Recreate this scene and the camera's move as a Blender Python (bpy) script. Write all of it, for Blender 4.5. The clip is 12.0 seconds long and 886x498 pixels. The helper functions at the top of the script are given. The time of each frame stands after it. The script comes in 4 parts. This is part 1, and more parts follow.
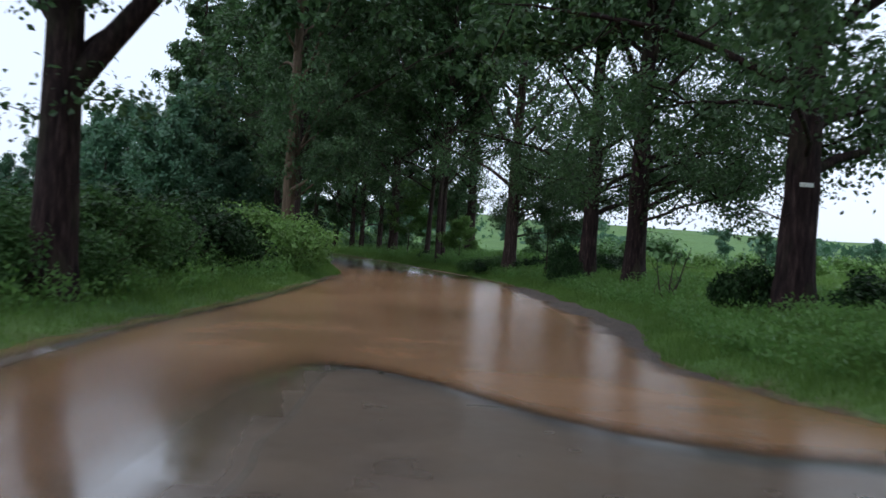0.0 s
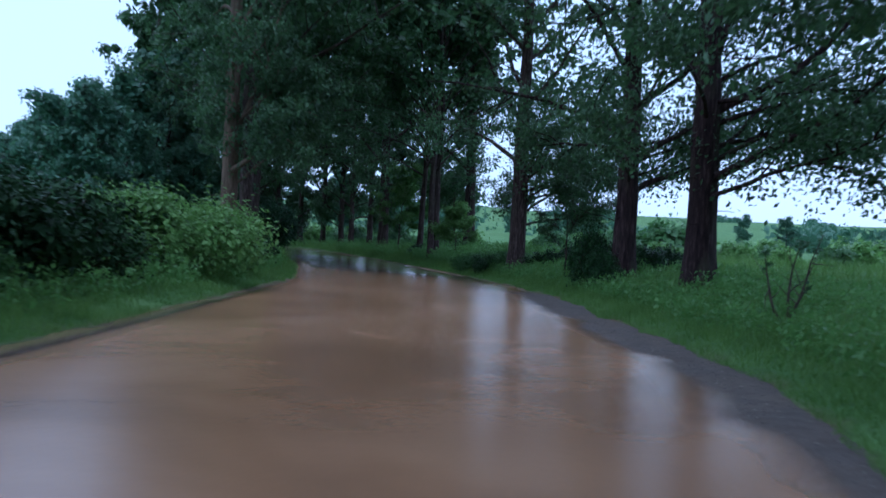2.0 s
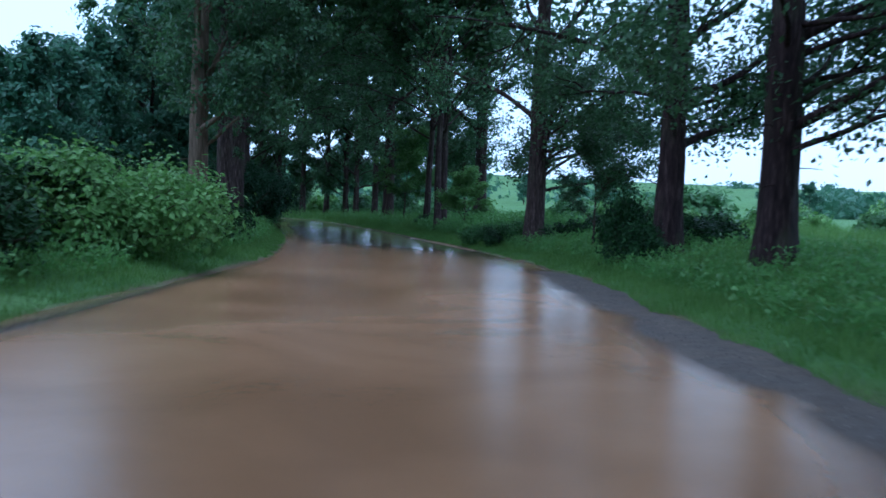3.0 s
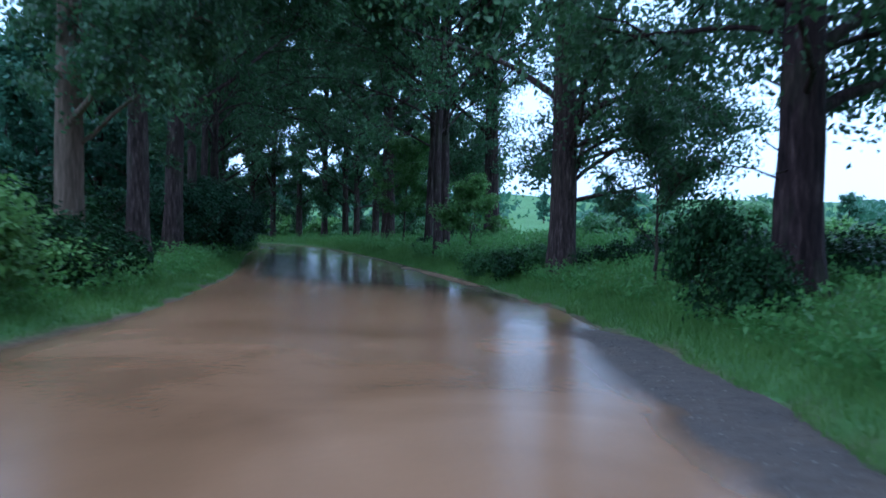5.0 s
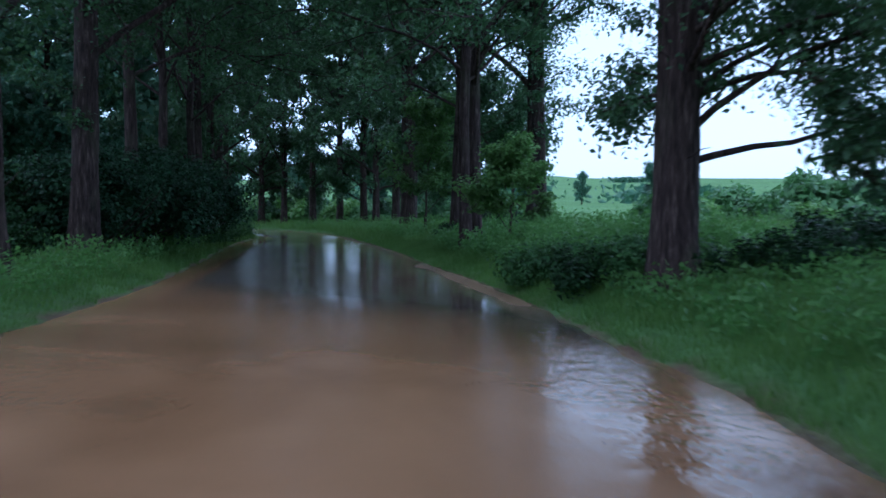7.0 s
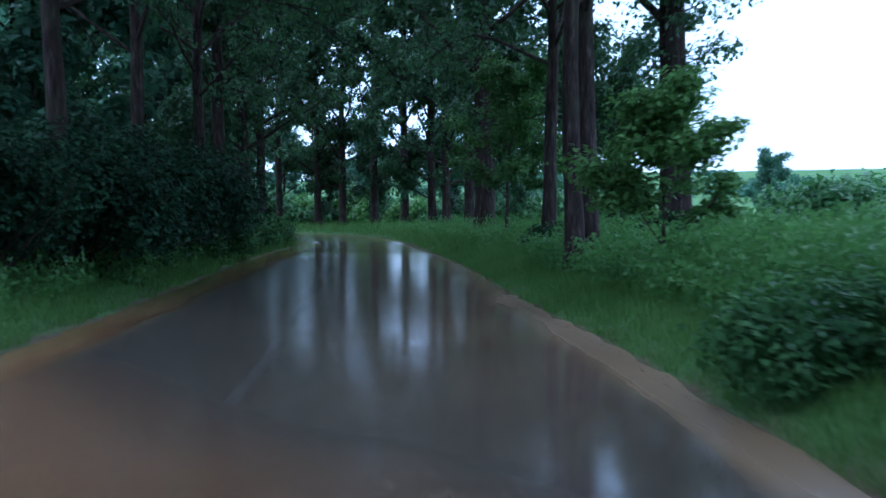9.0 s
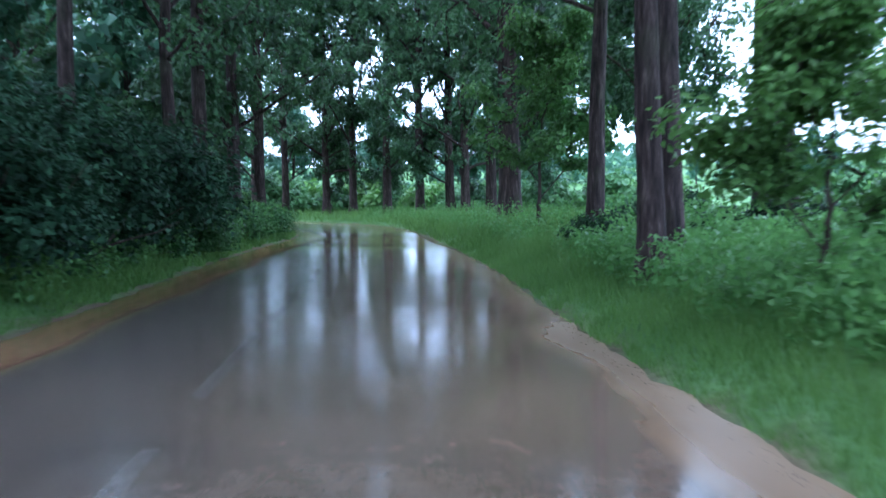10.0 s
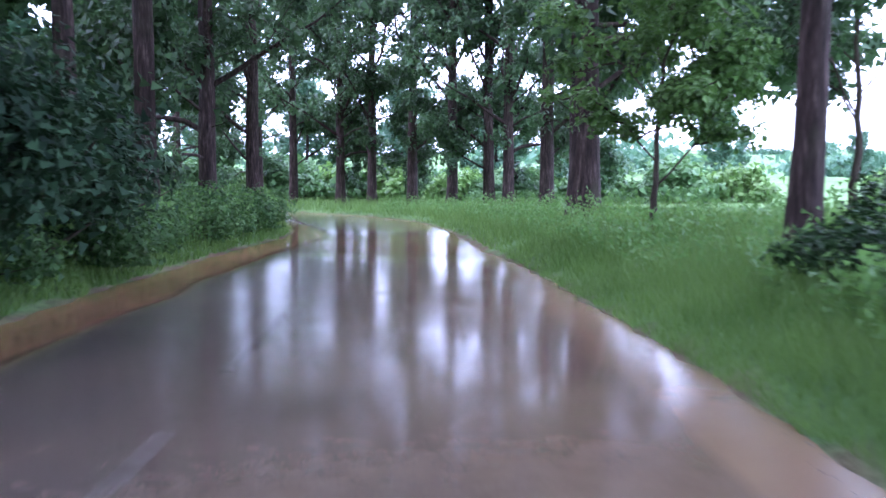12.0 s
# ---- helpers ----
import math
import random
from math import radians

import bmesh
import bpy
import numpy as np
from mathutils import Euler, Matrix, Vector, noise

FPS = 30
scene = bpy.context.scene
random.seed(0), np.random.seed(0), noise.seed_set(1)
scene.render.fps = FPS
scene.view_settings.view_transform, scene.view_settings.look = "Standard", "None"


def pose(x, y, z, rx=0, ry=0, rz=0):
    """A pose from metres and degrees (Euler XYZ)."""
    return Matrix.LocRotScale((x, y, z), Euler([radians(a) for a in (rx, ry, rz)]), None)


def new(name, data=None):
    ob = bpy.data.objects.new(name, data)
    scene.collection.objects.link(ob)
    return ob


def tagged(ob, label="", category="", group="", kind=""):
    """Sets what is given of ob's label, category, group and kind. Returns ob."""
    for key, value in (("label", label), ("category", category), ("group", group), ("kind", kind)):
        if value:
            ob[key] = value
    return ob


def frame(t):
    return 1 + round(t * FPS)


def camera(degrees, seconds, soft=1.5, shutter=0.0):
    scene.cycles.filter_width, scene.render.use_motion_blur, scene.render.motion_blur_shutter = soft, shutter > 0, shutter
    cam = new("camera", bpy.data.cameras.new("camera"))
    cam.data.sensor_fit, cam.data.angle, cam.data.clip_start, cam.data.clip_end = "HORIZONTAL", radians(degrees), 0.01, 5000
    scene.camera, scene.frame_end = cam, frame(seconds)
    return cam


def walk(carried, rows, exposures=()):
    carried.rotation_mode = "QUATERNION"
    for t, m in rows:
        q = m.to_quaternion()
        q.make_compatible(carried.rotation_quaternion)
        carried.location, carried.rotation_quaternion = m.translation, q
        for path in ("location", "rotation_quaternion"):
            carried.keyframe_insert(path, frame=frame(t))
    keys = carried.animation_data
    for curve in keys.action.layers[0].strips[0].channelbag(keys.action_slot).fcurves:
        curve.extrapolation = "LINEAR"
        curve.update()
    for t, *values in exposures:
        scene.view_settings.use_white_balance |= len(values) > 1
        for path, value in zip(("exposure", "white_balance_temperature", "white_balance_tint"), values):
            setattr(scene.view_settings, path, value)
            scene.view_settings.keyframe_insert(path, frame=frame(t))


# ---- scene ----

# ---------------------------------------------------------------- camera
cam = camera(52.0, 12.0, soft=1.6, shutter=0.6)
PATH = [
    (0.0, -0.0, -0.0, 1.3465, 0.09, -0.163, -3.9399),
    (0.5, 0.0806, 2.1994, 1.3413, 0.1956, 0.2015, -3.3519),
    (1.0, 0.2074, 4.4957, 1.3426, 1.0698, 0.2073, -3.5232),
    (1.5, 0.3842, 6.6769, 1.3468, 0.9607, 0.0159, -2.9925),
    (2.0, 0.5543, 8.8241, 1.351, 0.3985, -0.5932, -2.7197),
    (2.5, 0.6497, 11.0541, 1.3536, 1.0696, -2.2195, -2.6837),
    (3.0, 0.707, 13.1746, 1.3594, 1.1727, -2.5686, -2.1879),
    (3.2, 0.7312, 14.0186, 1.3575, 3.1287, -2.6462, -2.0322),
    (4.8, 1.2179, 20.6171, 1.3574, 2.634, -0.8488, -1.2085),
    (5.0, 1.2115, 21.4582, 1.3511, 2.433, -1.26, -0.9306),
    (5.5, 1.1729, 23.5617, 1.3462, 2.4802, -1.7147, -1.3468),
    (6.0, 1.1092, 25.6466, 1.3435, 1.6445, -2.4378, -1.3763),
    (6.5, 1.0252, 27.8502, 1.3521, 2.3678, -2.4799, -1.4489),
    (7.0, 0.9452, 30.0409, 1.3567, 4.5251, -2.3717, -0.3104),
    (7.5, 0.8466, 32.3535, 1.3465, 6.1579, -2.3945, -0.0077),
    (7.7, 0.7942, 33.2679, 1.355, 7.5567, -1.987, -0.0323),
    (9.3, -0.3244, 40.1156, 1.3721, 9.7004, -2.7162, 0.369),
    (9.5, -0.4699, 41.046, 1.3901, 10.1184, -2.8805, 0.1656),
    (10.0, -0.8571, 43.3774, 1.3709, 10.452, -3.3303, 0.8851),
    (10.5, -1.337, 45.7205, 1.3437, 10.6177, -4.8545, 0.6567),
    (11.0, -1.822, 47.8207, 1.3108, 10.8241, -4.1225, 0.5831),
    (11.5, -2.4009, 49.8027, 1.2776, 11.6468, -4.1639, 0.5538),
    (12.0, -2.9932, 51.711, 1.2676, 11.945, -3.9315, -0.1313),
]
EXPOSURES = [(0.0, 0.05, 6600, 17), (0.5, 0.12, 5600, 16), (1.5, 0.2, 5050, 16), (2.0, 0.08, 5000, 16), (2.5, 0.12, 4930, 14), (3.2, 0.46, 4820, 9), (5.0, 0.58, 4680, 11.5), (6.5, 0.4, 5050, 13), (7.0, 0.34, 5030, 14), (7.5, 0.38, 5000, 14), (9.5, 1.05, 4820, 9.5), (10.0, 1.93, 5150, 15), (10.5, 2.42, 5320, 18), (11.0, 2.48, 5520, 29), (11.5, 2.56, 5560, 38), (12.0, 2.54, 5560, 41)]
walk(cam, [(t, pose(x, y, z, 90 + pitch, roll, yaw)) for t, x, y, z, yaw, pitch, roll in PATH], EXPOSURES)

# ---------------------------------------------------------------- light: overcast evening after rain
world = bpy.data.worlds.new("overcast_sky")
scene.world = world
world.use_nodes = True
wn, wl = world.node_tree.nodes, world.node_tree.links
wn.clear()
sky = wn.new("ShaderNodeTexSky")
sky.sky_type, sky.sun_disc = "NISHITA", False
sky.sun_elevation, sky.sun_rotation = radians(62), radians(60)
sky.air_density, sky.dust_density = 1.0, 3.0
cloud = wn.new("ShaderNodeMixRGB")
cloud.inputs[0].default_value = 0.72
cloud.inputs[2].default_value = (9.4, 11.6, 13.8, 1)
wbg, wout = wn.new("ShaderNodeBackground"), wn.new("ShaderNodeOutputWorld")
wbg.inputs[1].default_value = 0.11
wl.new(sky.outputs[0], cloud.inputs[1])
wl.new(cloud.outputs[0], wbg.inputs[0])
wl.new(wbg.outputs[0], wout.inputs[0])
sun_data = bpy.data.lights.new("sun", "SUN")
sun_data.energy, sun_data.angle, sun_data.color = 1.1, radians(70), (1.0, 0.985, 0.96)
sun = new("sun", sun_data)
sun.rotation_euler = (radians(28), 0, radians(-60))


# ---------------------------------------------------------------- materials
def material(name):
    m = bpy.data.materials.new(name)
    m.use_nodes = True
    nt = m.node_tree
    nt.nodes.clear()
    out = nt.nodes.new("ShaderNodeOutputMaterial")
    return m, nt.nodes, nt.links, out


def principled(nodes, links, out, rough=0.5, spec=0.5):
    p = nodes.new("ShaderNodeBsdfPrincipled")
    p.inputs["Roughness"].default_value = rough
    p.inputs["Specular IOR Level"].default_value = spec
    links.new(p.outputs[0], out.inputs[0])
    return p


def coords(nodes, links, scale=(1, 1, 1)):
    g = nodes.new("ShaderNodeTexCoord")
    mp = nodes.new("ShaderNodeMapping")
    mp.inputs["Scale"].default_value = scale
    links.new(g.outputs["Object"], mp.inputs[0])
    return mp.outputs[0]


def noise_tex(nodes, links, vec, scale, detail=4, rough=0.55):
    n = nodes.new("ShaderNodeTexNoise")
    n.inputs["Scale"].default_value, n.inputs["Detail"].default_value, n.inputs["Roughness"].default_value = scale, detail, rough
    links.new(vec, n.inputs["Vector"])
    return n.outputs["Fac"]


def ramp(nodes, links, fac, stops):
    r = nodes.new("ShaderNodeValToRGB")
    e = r.color_ramp.elements
    while len(e) < len(stops):
        e.new(0.5)
    for el, (pos, col) in zip(e, stops):
        el.position, el.color = pos, (*col, 1)
    links.new(fac, r.inputs[0])
    return r.outputs[0]


def mix(nodes, links, fac, a, b, mode="MIX"):
    m = nodes.new("ShaderNodeMixRGB")
    m.blend_type = mode
    for sock, val in zip(m.inputs, (fac, a, b)):
        if isinstance(val, (int, float)):
            sock.default_value = val
        elif isinstance(val, tuple):
            sock.default_value = (*val, 1)
        else:
            links.new(val, sock)
    return m.outputs[0]


def bump(nodes, links, height, strength, dist, p):
    b = nodes.new("ShaderNodeBump")
    b.inputs["Strength"].default_value, b.inputs["Distance"].default_value = strength, dist
    links.new(height, b.inputs["Height"])
    links.new(b.outputs[0], p.inputs["Normal"])
    return b


def leaf_material(name, dark, mid, light, trans=0.35, gloss=0.2):
    m, n, l, out = material(name)
    geo = n.new("ShaderNodeNewGeometry")
    col = ramp(n, l, geo.outputs["Random Per Island"], [(0.0, dark), (0.55, mid), (1.0, light)])
    big = noise_tex(n, l, coords(n, l), 0.9, 3)
    col = mix(n, l, ramp(n, l, big, [(0.32, (0, 0, 0)), (0.68, (1, 1, 1))]), mix(n, l, 0.35, col, dark), mix(n, l, 0.55, col, light), "MIX")
    info = n.new("ShaderNodeObjectInfo")
    hsv = n.new("ShaderNodeHueSaturation")
    mr = n.new("ShaderNodeMapRange")
    mr.inputs[3].default_value, mr.inputs[4].default_value = 0.8, 1.2
    l.new(info.outputs["Random"], mr.inputs[0])
    l.new(mr.outputs[0], hsv.inputs["Value"])
    l.new(col, hsv.inputs["Color"])
    col = hsv.outputs[0]
    p = n.new("ShaderNodeBsdfPrincipled")
    p.inputs["Roughness"].default_value = 0.4
    p.inputs["Specular IOR Level"].default_value = gloss
    l.new(col, p.inputs["Base Color"])
    t = n.new("ShaderNodeBsdfTranslucent")
    l.new(mix(n, l, 0.5, col, (light[0] * 1.3, light[1] * 1.4, light[2]), "MIX"), t.inputs[0])
    ms = n.new("ShaderNodeMixShader")
    ms.inputs[0].default_value = trans
    l.new(p.outputs[0], ms.inputs[1])
    l.new(t.outputs[0], ms.inputs[2])
    l.new(ms.outputs[0], out.inputs[0])
    return m


LEAF_POPLAR = leaf_material("poplar_leaf", (0.005, 0.015, 0.009), (0.025, 0.064, 0.031), (0.1, 0.19, 0.085), 0.3)
LEAF_MAPLE = leaf_material("maple_leaf", (0.02, 0.055, 0.014), (0.055, 0.125, 0.03), (0.12, 0.23, 0.065), 0.3)
LEAF_BRIGHT = leaf_material("elder_leaf", (0.06, 0.12, 0.03), (0.11, 0.22, 0.055), (0.18, 0.33, 0.1), 0.3)
# thorn and thicket greens are taken near black to hold the shade of bush hollows
LEAF_DARK_SHADED = leaf_material("thorn_leaf_shaded", (0.003, 0.009, 0.004), (0.01, 0.028, 0.011), (0.04, 0.09, 0.032), 0.1, 0.05)
LEAF_THICKET_SHADED = leaf_material("thicket_leaf_shaded", (0.002, 0.006, 0.004), (0.01, 0.029, 0.015), (0.045, 0.098, 0.047), 0.12, 0.05)
LEAF_UNDER = leaf_material("undergrowth_leaf", (0.014, 0.045, 0.016), (0.04, 0.1, 0.034), (0.095, 0.19, 0.065), 0.25, 0.08)
LEAF_FIELD = leaf_material("field_bush_leaf", (0.04, 0.1, 0.035), (0.075, 0.165, 0.06), (0.12, 0.235, 0.09), 0.3)
# bluish distance haze is mixed into these leaf colours
LEAF_FAR_HAZED = leaf_material("far_leaf_hazed", (0.034, 0.1, 0.064), (0.064, 0.155, 0.098), (0.11, 0.215, 0.135), 0.3)
GRASS_MAT = leaf_material("grass_blade", (0.05, 0.115, 0.026), (0.09, 0.18, 0.042), (0.15, 0.25, 0.07), 0.36, 0.1)
WEED_MAT = leaf_material("weed_leaf", (0.055, 0.135, 0.036), (0.1, 0.225, 0.064), (0.16, 0.3, 0.095), 0.42)


def bark_material(name, dark, mid, light):
    m, n, l, out = material(name)
    p = principled(n, l, out, 0.85, 0.12)
    v = coords(n, l, (1, 1, 0.16))
    ridges = noise_tex(n, l, v, 14, 6, 0.65)
    patches = noise_tex(n, l, coords(n, l, (1, 1, 0.5)), 1.6, 4)
    col = ramp(n, l, ridges, [(0.3, dark), (0.55, mid), (0.78, light)])
    moss = ramp(n, l, patches, [(0.52, (0, 0, 0)), (0.75, (0.6, 0.6, 0.6))])
    l.new(mix(n, l, moss, col, (0.075, 0.08, 0.045)), p.inputs["Base Color"])
    bump(n, l, ridges, 1.0, 0.04, p)
    return m


BARK = bark_material("poplar_bark", (0.008, 0.006, 0.006), (0.052, 0.035, 0.032), (0.18, 0.13, 0.117))
BARK_DARK = bark_material("dark_bark", (0.005, 0.003, 0.004), (0.03, 0.018, 0.018), (0.1, 0.066, 0.062))
BARK_PALE = bark_material("pale_bark", (0.05, 0.036, 0.026), (0.13, 0.09, 0.066), (0.22, 0.16, 0.12))
TWIG = bark_material("twig_bark", (0.03, 0.022, 0.018), (0.06, 0.045, 0.035), (0.11, 0.085, 0.07))


def ground_material():
    m, n, l, out = material("meadow_ground")
    p = principled(n, l, out, 0.9, 0.1)
    v = coords(n, l)
    fine, mid, big = noise_tex(n, l, v, 9, 6, 0.7), noise_tex(n, l, v, 0.35, 5), noise_tex(n, l, v, 0.02, 4)
    col = ramp(n, l, mid, [(0.3, (0.06, 0.13, 0.04)), (0.5, (0.095, 0.19, 0.06)), (0.72, (0.15, 0.25, 0.09))])
    col = mix(n, l, ramp(n, l, big, [(0.4, (0, 0, 0)), (0.65, (0.7, 0.7, 0.7))]), col, (0.13, 0.24, 0.10))
    col = mix(n, l, ramp(n, l, fine, [(0.3, (0.8, 0.8, 0.8)), (0.55, (0, 0, 0))]), col, (0.035, 0.06, 0.02))
    att = n.new("ShaderNodeAttribute")
    att.attribute_name = "soil"
    soil = ramp(n, l, fine, [(0.3, (0.07, 0.048, 0.032)), (0.7, (0.17, 0.12, 0.082))])
    l.new(mix(n, l, att.outputs["Fac"], col, soil), p.inputs["Base Color"])
    bump(n, l, fine, 0.8, 0.06, p)
    return m


def road_material():
    m, n, l, out = material("wet_asphalt")
    p = principled(n, l, out, 0.2, 0.5)
    v = coords(n, l)
    grain, mid, big = noise_tex(n, l, v, 60, 5, 0.7), noise_tex(n, l, v, 1.6, 2), noise_tex(n, l, v, 0.5, 4)
    col = ramp(n, l, grain, [(0.3, (0.03, 0.03, 0.033)), (0.6, (0.065, 0.063, 0.066)), (0.8, (0.11, 0.105, 0.1))])
    worn = noise_tex(n, l, v, 5.5, 5, 0.7)
    col = mix(n, l, 1.0, col, ramp(n, l, worn, [(0.3, (0.5, 0.46, 0.44)), (0.5, (0.95, 0.9, 0.86)), (0.72, (1.5, 1.36, 1.22))]), "MULTIPLY")
    att = n.new("ShaderNodeAttribute")
    att.attribute_name = "mud"
    add = n.new("ShaderNodeMath")
    add.operation = "ADD"
    sub = n.new("ShaderNodeMath")
    sub.operation = "MULTIPLY_ADD"
    sub.inputs[1].default_value, sub.inputs[2].default_value = 0.22, -0.11
    l.new(mid, sub.inputs[0])
    l.new(att.outputs["Fac"], add.inputs[0])
    l.new(sub.outputs[0], add.inputs[1])
    fac = ramp(n, l, add.outputs[0], [(0.16, (0, 0, 0)), (0.85, (1, 1, 1))])
    mud = ramp(n, l, big, [(0.3, (0.155, 0.097, 0.057)), (0.7, (0.25, 0.164, 0.1))])
    l.new(mix(n, l, fac, col, mud), p.inputs["Base Color"])
    dry = n.new("ShaderNodeAttribute")
    dry.attribute_name = "dry"
    rr = mix(n, l, dry.outputs["Fac"], ramp(n, l, mid, [(0.35, (0.09, 0.09, 0.09)), (0.7, (0.16, 0.16, 0.16))]), (0.7, 0.7, 0.7))
    dull = n.new("ShaderNodeAttribute")
    dull.attribute_name = "dull"
    rr = mix(n, l, dull.outputs["Fac"], rr, (0.36, 0.36, 0.36))
    l.new(mix(n, l, dull.outputs["Fac"], mix(n, l, dry.outputs["Fac"], (0.5, 0.5, 0.5), (0.22, 0.22, 0.22)), (0.2, 0.2, 0.2)), p.inputs["Specular IOR Level"])
    l.new(rr, p.inputs["Roughness"])
    bump(n, l, mix(n, l, 0.2, grain, mid), 0.025, 0.006, p)
    return m


def water_material():
    m, n, l, out = material("muddy_water")
    p = principled(n, l, out, 0.17, 0.5)
    p.inputs["IOR"].default_value = 1.33
    v = coords(n, l)
    swirl = n.new("ShaderNodeTexNoise")
    swirl.inputs["Scale"].default_value, swirl.inputs["Detail"].default_value, swirl.inputs["Distortion"].default_value = 0.3, 3, 0.7
    l.new(v, swirl.inputs["Vector"])
    col = ramp(n, l, swirl.outputs["Fac"], [(0.3, (0.19, 0.098, 0.047)), (0.5, (0.26, 0.137, 0.069)), (0.7, (0.33, 0.183, 0.1))])
    l.new(col, p.inputs["Base Color"])
    att = n.new("ShaderNodeAttribute")
    att.attribute_name = "depth"
    l.new(ramp(n, l, att.outputs["Fac"], [(0.0, (0, 0, 0)), (0.35, (0.45, 0.45, 0.45)), (1.0, (1, 1, 1))]), p.inputs["Alpha"])
    fine, mid = noise_tex(n, l, v, 9, 3), noise_tex(n, l, coords(n, l, (1, 0.6, 1)), 2.2, 3)
    rip = n.new("ShaderNodeAttribute")
    rip.attribute_name = "ripple"
    chop = noise_tex(n, l, coords(n, l, (1.0, 0.8, 1)), 3.2, 4, 0.6)
    calm = bump(n, l, mix(n, l, 0.55, fine, mid), 0.12, 0.05, p)
    run = n.new("ShaderNodeBump")
    run.inputs["Distance"].default_value = 0.04
    l.new(rip.outputs["Fac"], run.inputs["Strength"])
    l.new(chop, run.inputs["Height"])
    l.new(calm.outputs[0], run.inputs["Normal"])
    l.new(run.outputs[0], p.inputs["Normal"])
    still = n.new("ShaderNodeAttribute")
    still.attribute_name = "still"
    base = mix(n, l, still.outputs["Fac"], (0.25, 0.25, 0.25), (0.045, 0.045, 0.045))
    l.new(mix(n, l, rip.outputs["Fac"], base, (0.05, 0.05, 0.05)), p.inputs["Roughness"])
    return m


def paint_material(name, low, high):
    m, n, l, out = material(name)
    p = principled(n, l, out, 0.14, 0.5)
    wear = noise_tex(n, l, coords(n, l), 5, 6, 0.7)
    l.new(ramp(n, l, noise_tex(n, l, coords(n, l), 9, 5, 0.75), [(0.35, (0.1, 0.1, 0.1)), (0.68, (0.36, 0.36, 0.36))]), p.inputs["Alpha"])
    l.new(ramp(n, l, wear, [(0.38, low), (0.62, high)]), p.inputs["Base Color"])
    return m


def gravel_material():
    m, n, l, out = material("edge_stone")
    p = principled(n, l, out, 0.6, 0.4)
    geo = n.new("ShaderNodeNewGeometry")
    l.new(ramp(n, l, geo.outputs["Random Per Island"], [(0, (0.04, 0.034, 0.03)), (0.8, (0.09, 0.075, 0.065)), (1, (0.2, 0.18, 0.16))]), p.inputs["Base Color"])
    return m


GROUND_MAT, ROAD_MAT, WATER_MAT, STONE_MAT = ground_material(), road_material(), water_material(), gravel_material()
PAINT_FAINT = paint_material("faint_road_paint", (0.17, 0.155, 0.14), (0.28, 0.26, 0.235))
PAINT_CLEAR = paint_material("worn_road_paint", (0.2, 0.18, 0.16), (0.5, 0.48, 0.44))

# ---------------------------------------------------------------- plan of the road
# y of the road, x of the grass edge on either side
PLAN = [(-40, -4.6, 3.2), (-10, -4.3, 2.95), (3, -4.25, 2.95), (6, -4.25, 2.95), (8, -4.25, 2.95), (9, -4.25, 2.95),
        (10.5, -4.25, 2.95), (12.5, -4.22, 2.95), (16, -4.05, 3.45), (20, -3.95, 3.85), (26, -3.95, 3.5),
        (31, -3.9, 3.3), (36, -4.15, 2.75), (41, -4.85, 1.8), (46, -5.65, 0.75), (52, -7.0, -0.9), (58, -8.45, -2.35),
        (63, -9.65, -3.75), (68, -10.7, -5.2), (76, -12.4, -7.75)]
BEND = [(-13.6, 83.4), (-19.3, 89.9), (-27, 94.5), (-36, 98.0), (-50, 101.5), (-75, 105)]


def smooth_line(pts, step):
    pts = np.array(pts, float)
    out = []
    for i in range(len(pts) - 1):
        p0, p1, p2, p3 = pts[max(i - 1, 0)], pts[i], pts[i + 1], pts[min(i + 2, len(pts) - 1)]
        k = max(2, int(np.linalg.norm((p2 - p1)[:2]) / step))
        for t in np.linspace(0, 1, k, endpoint=False):
            out.append(0.5 * (2 * p1 + (p2 - p0) * t + (2 * p0 - 5 * p1 + 4 * p2 - p3) * t * t + (3 * p1 - p0 - 3 * p2 + p3) * t ** 3))
    out.append(pts[-1])
    return np.array(out)


def flare(y):
    """Widening on the right at the start of the way."""
    return np.interp(y, [3, 6, 8, 9, 10.5, 12.5], [2.4, 1.9, 1.05, 0.6, 0.25, 0])


PLAN = [(y, a, b + float(flare(y))) for y, a, b in PLAN]
_rows = [((a + b) / 2, y, (b - a) / 2 * (1 if y < 34 else 0.96)) for y, a, b in PLAN] + [(x, y, min(3.1, 2.6 + 0.2 * k)) for k, (x, y) in enumerate(BEND)]
LINE = smooth_line(_rows, 0.5)                       # x, y, half width
_tan = np.gradient(LINE[:, :2], axis=0)
_tan /= np.linalg.norm(_tan, axis=1)[:, None]
NORM = np.stack([_tan[:, 1], -_tan[:, 0]], 1)        # to the right of the way


def road_coords(x, y):
    """Index along the line, offset to the right, half width there."""
    x, y = np.asarray(x, float).ravel(), np.asarray(y, float).ravel()
    idx = np.empty(len(x), int)
    for a in range(0, len(x), 20000):
        d = (x[a:a + 20000, None] - LINE[None, :, 0]) ** 2 + (y[a:a + 20000, None] - LINE[None, :, 1]) ** 2
        idx[a:a + 20000] = d.argmin(1)
    u = (x - LINE[idx, 0]) * NORM[idx, 0] + (y - LINE[idx, 1]) * NORM[idx, 1]
    u = np.where(np.abs(u) < 1e-6, 1e-6, u)
    far = np.hypot(x - LINE[idx, 0], y - LINE[idx, 1])
    return idx, np.sign(u) * np.maximum(np.abs(u), far), LINE[idx, 2]


def sstep(a, b, v):
    t = np.clip((v - a) / (b - a), 0, 1)
    return t * t * (3 - 2 * t)


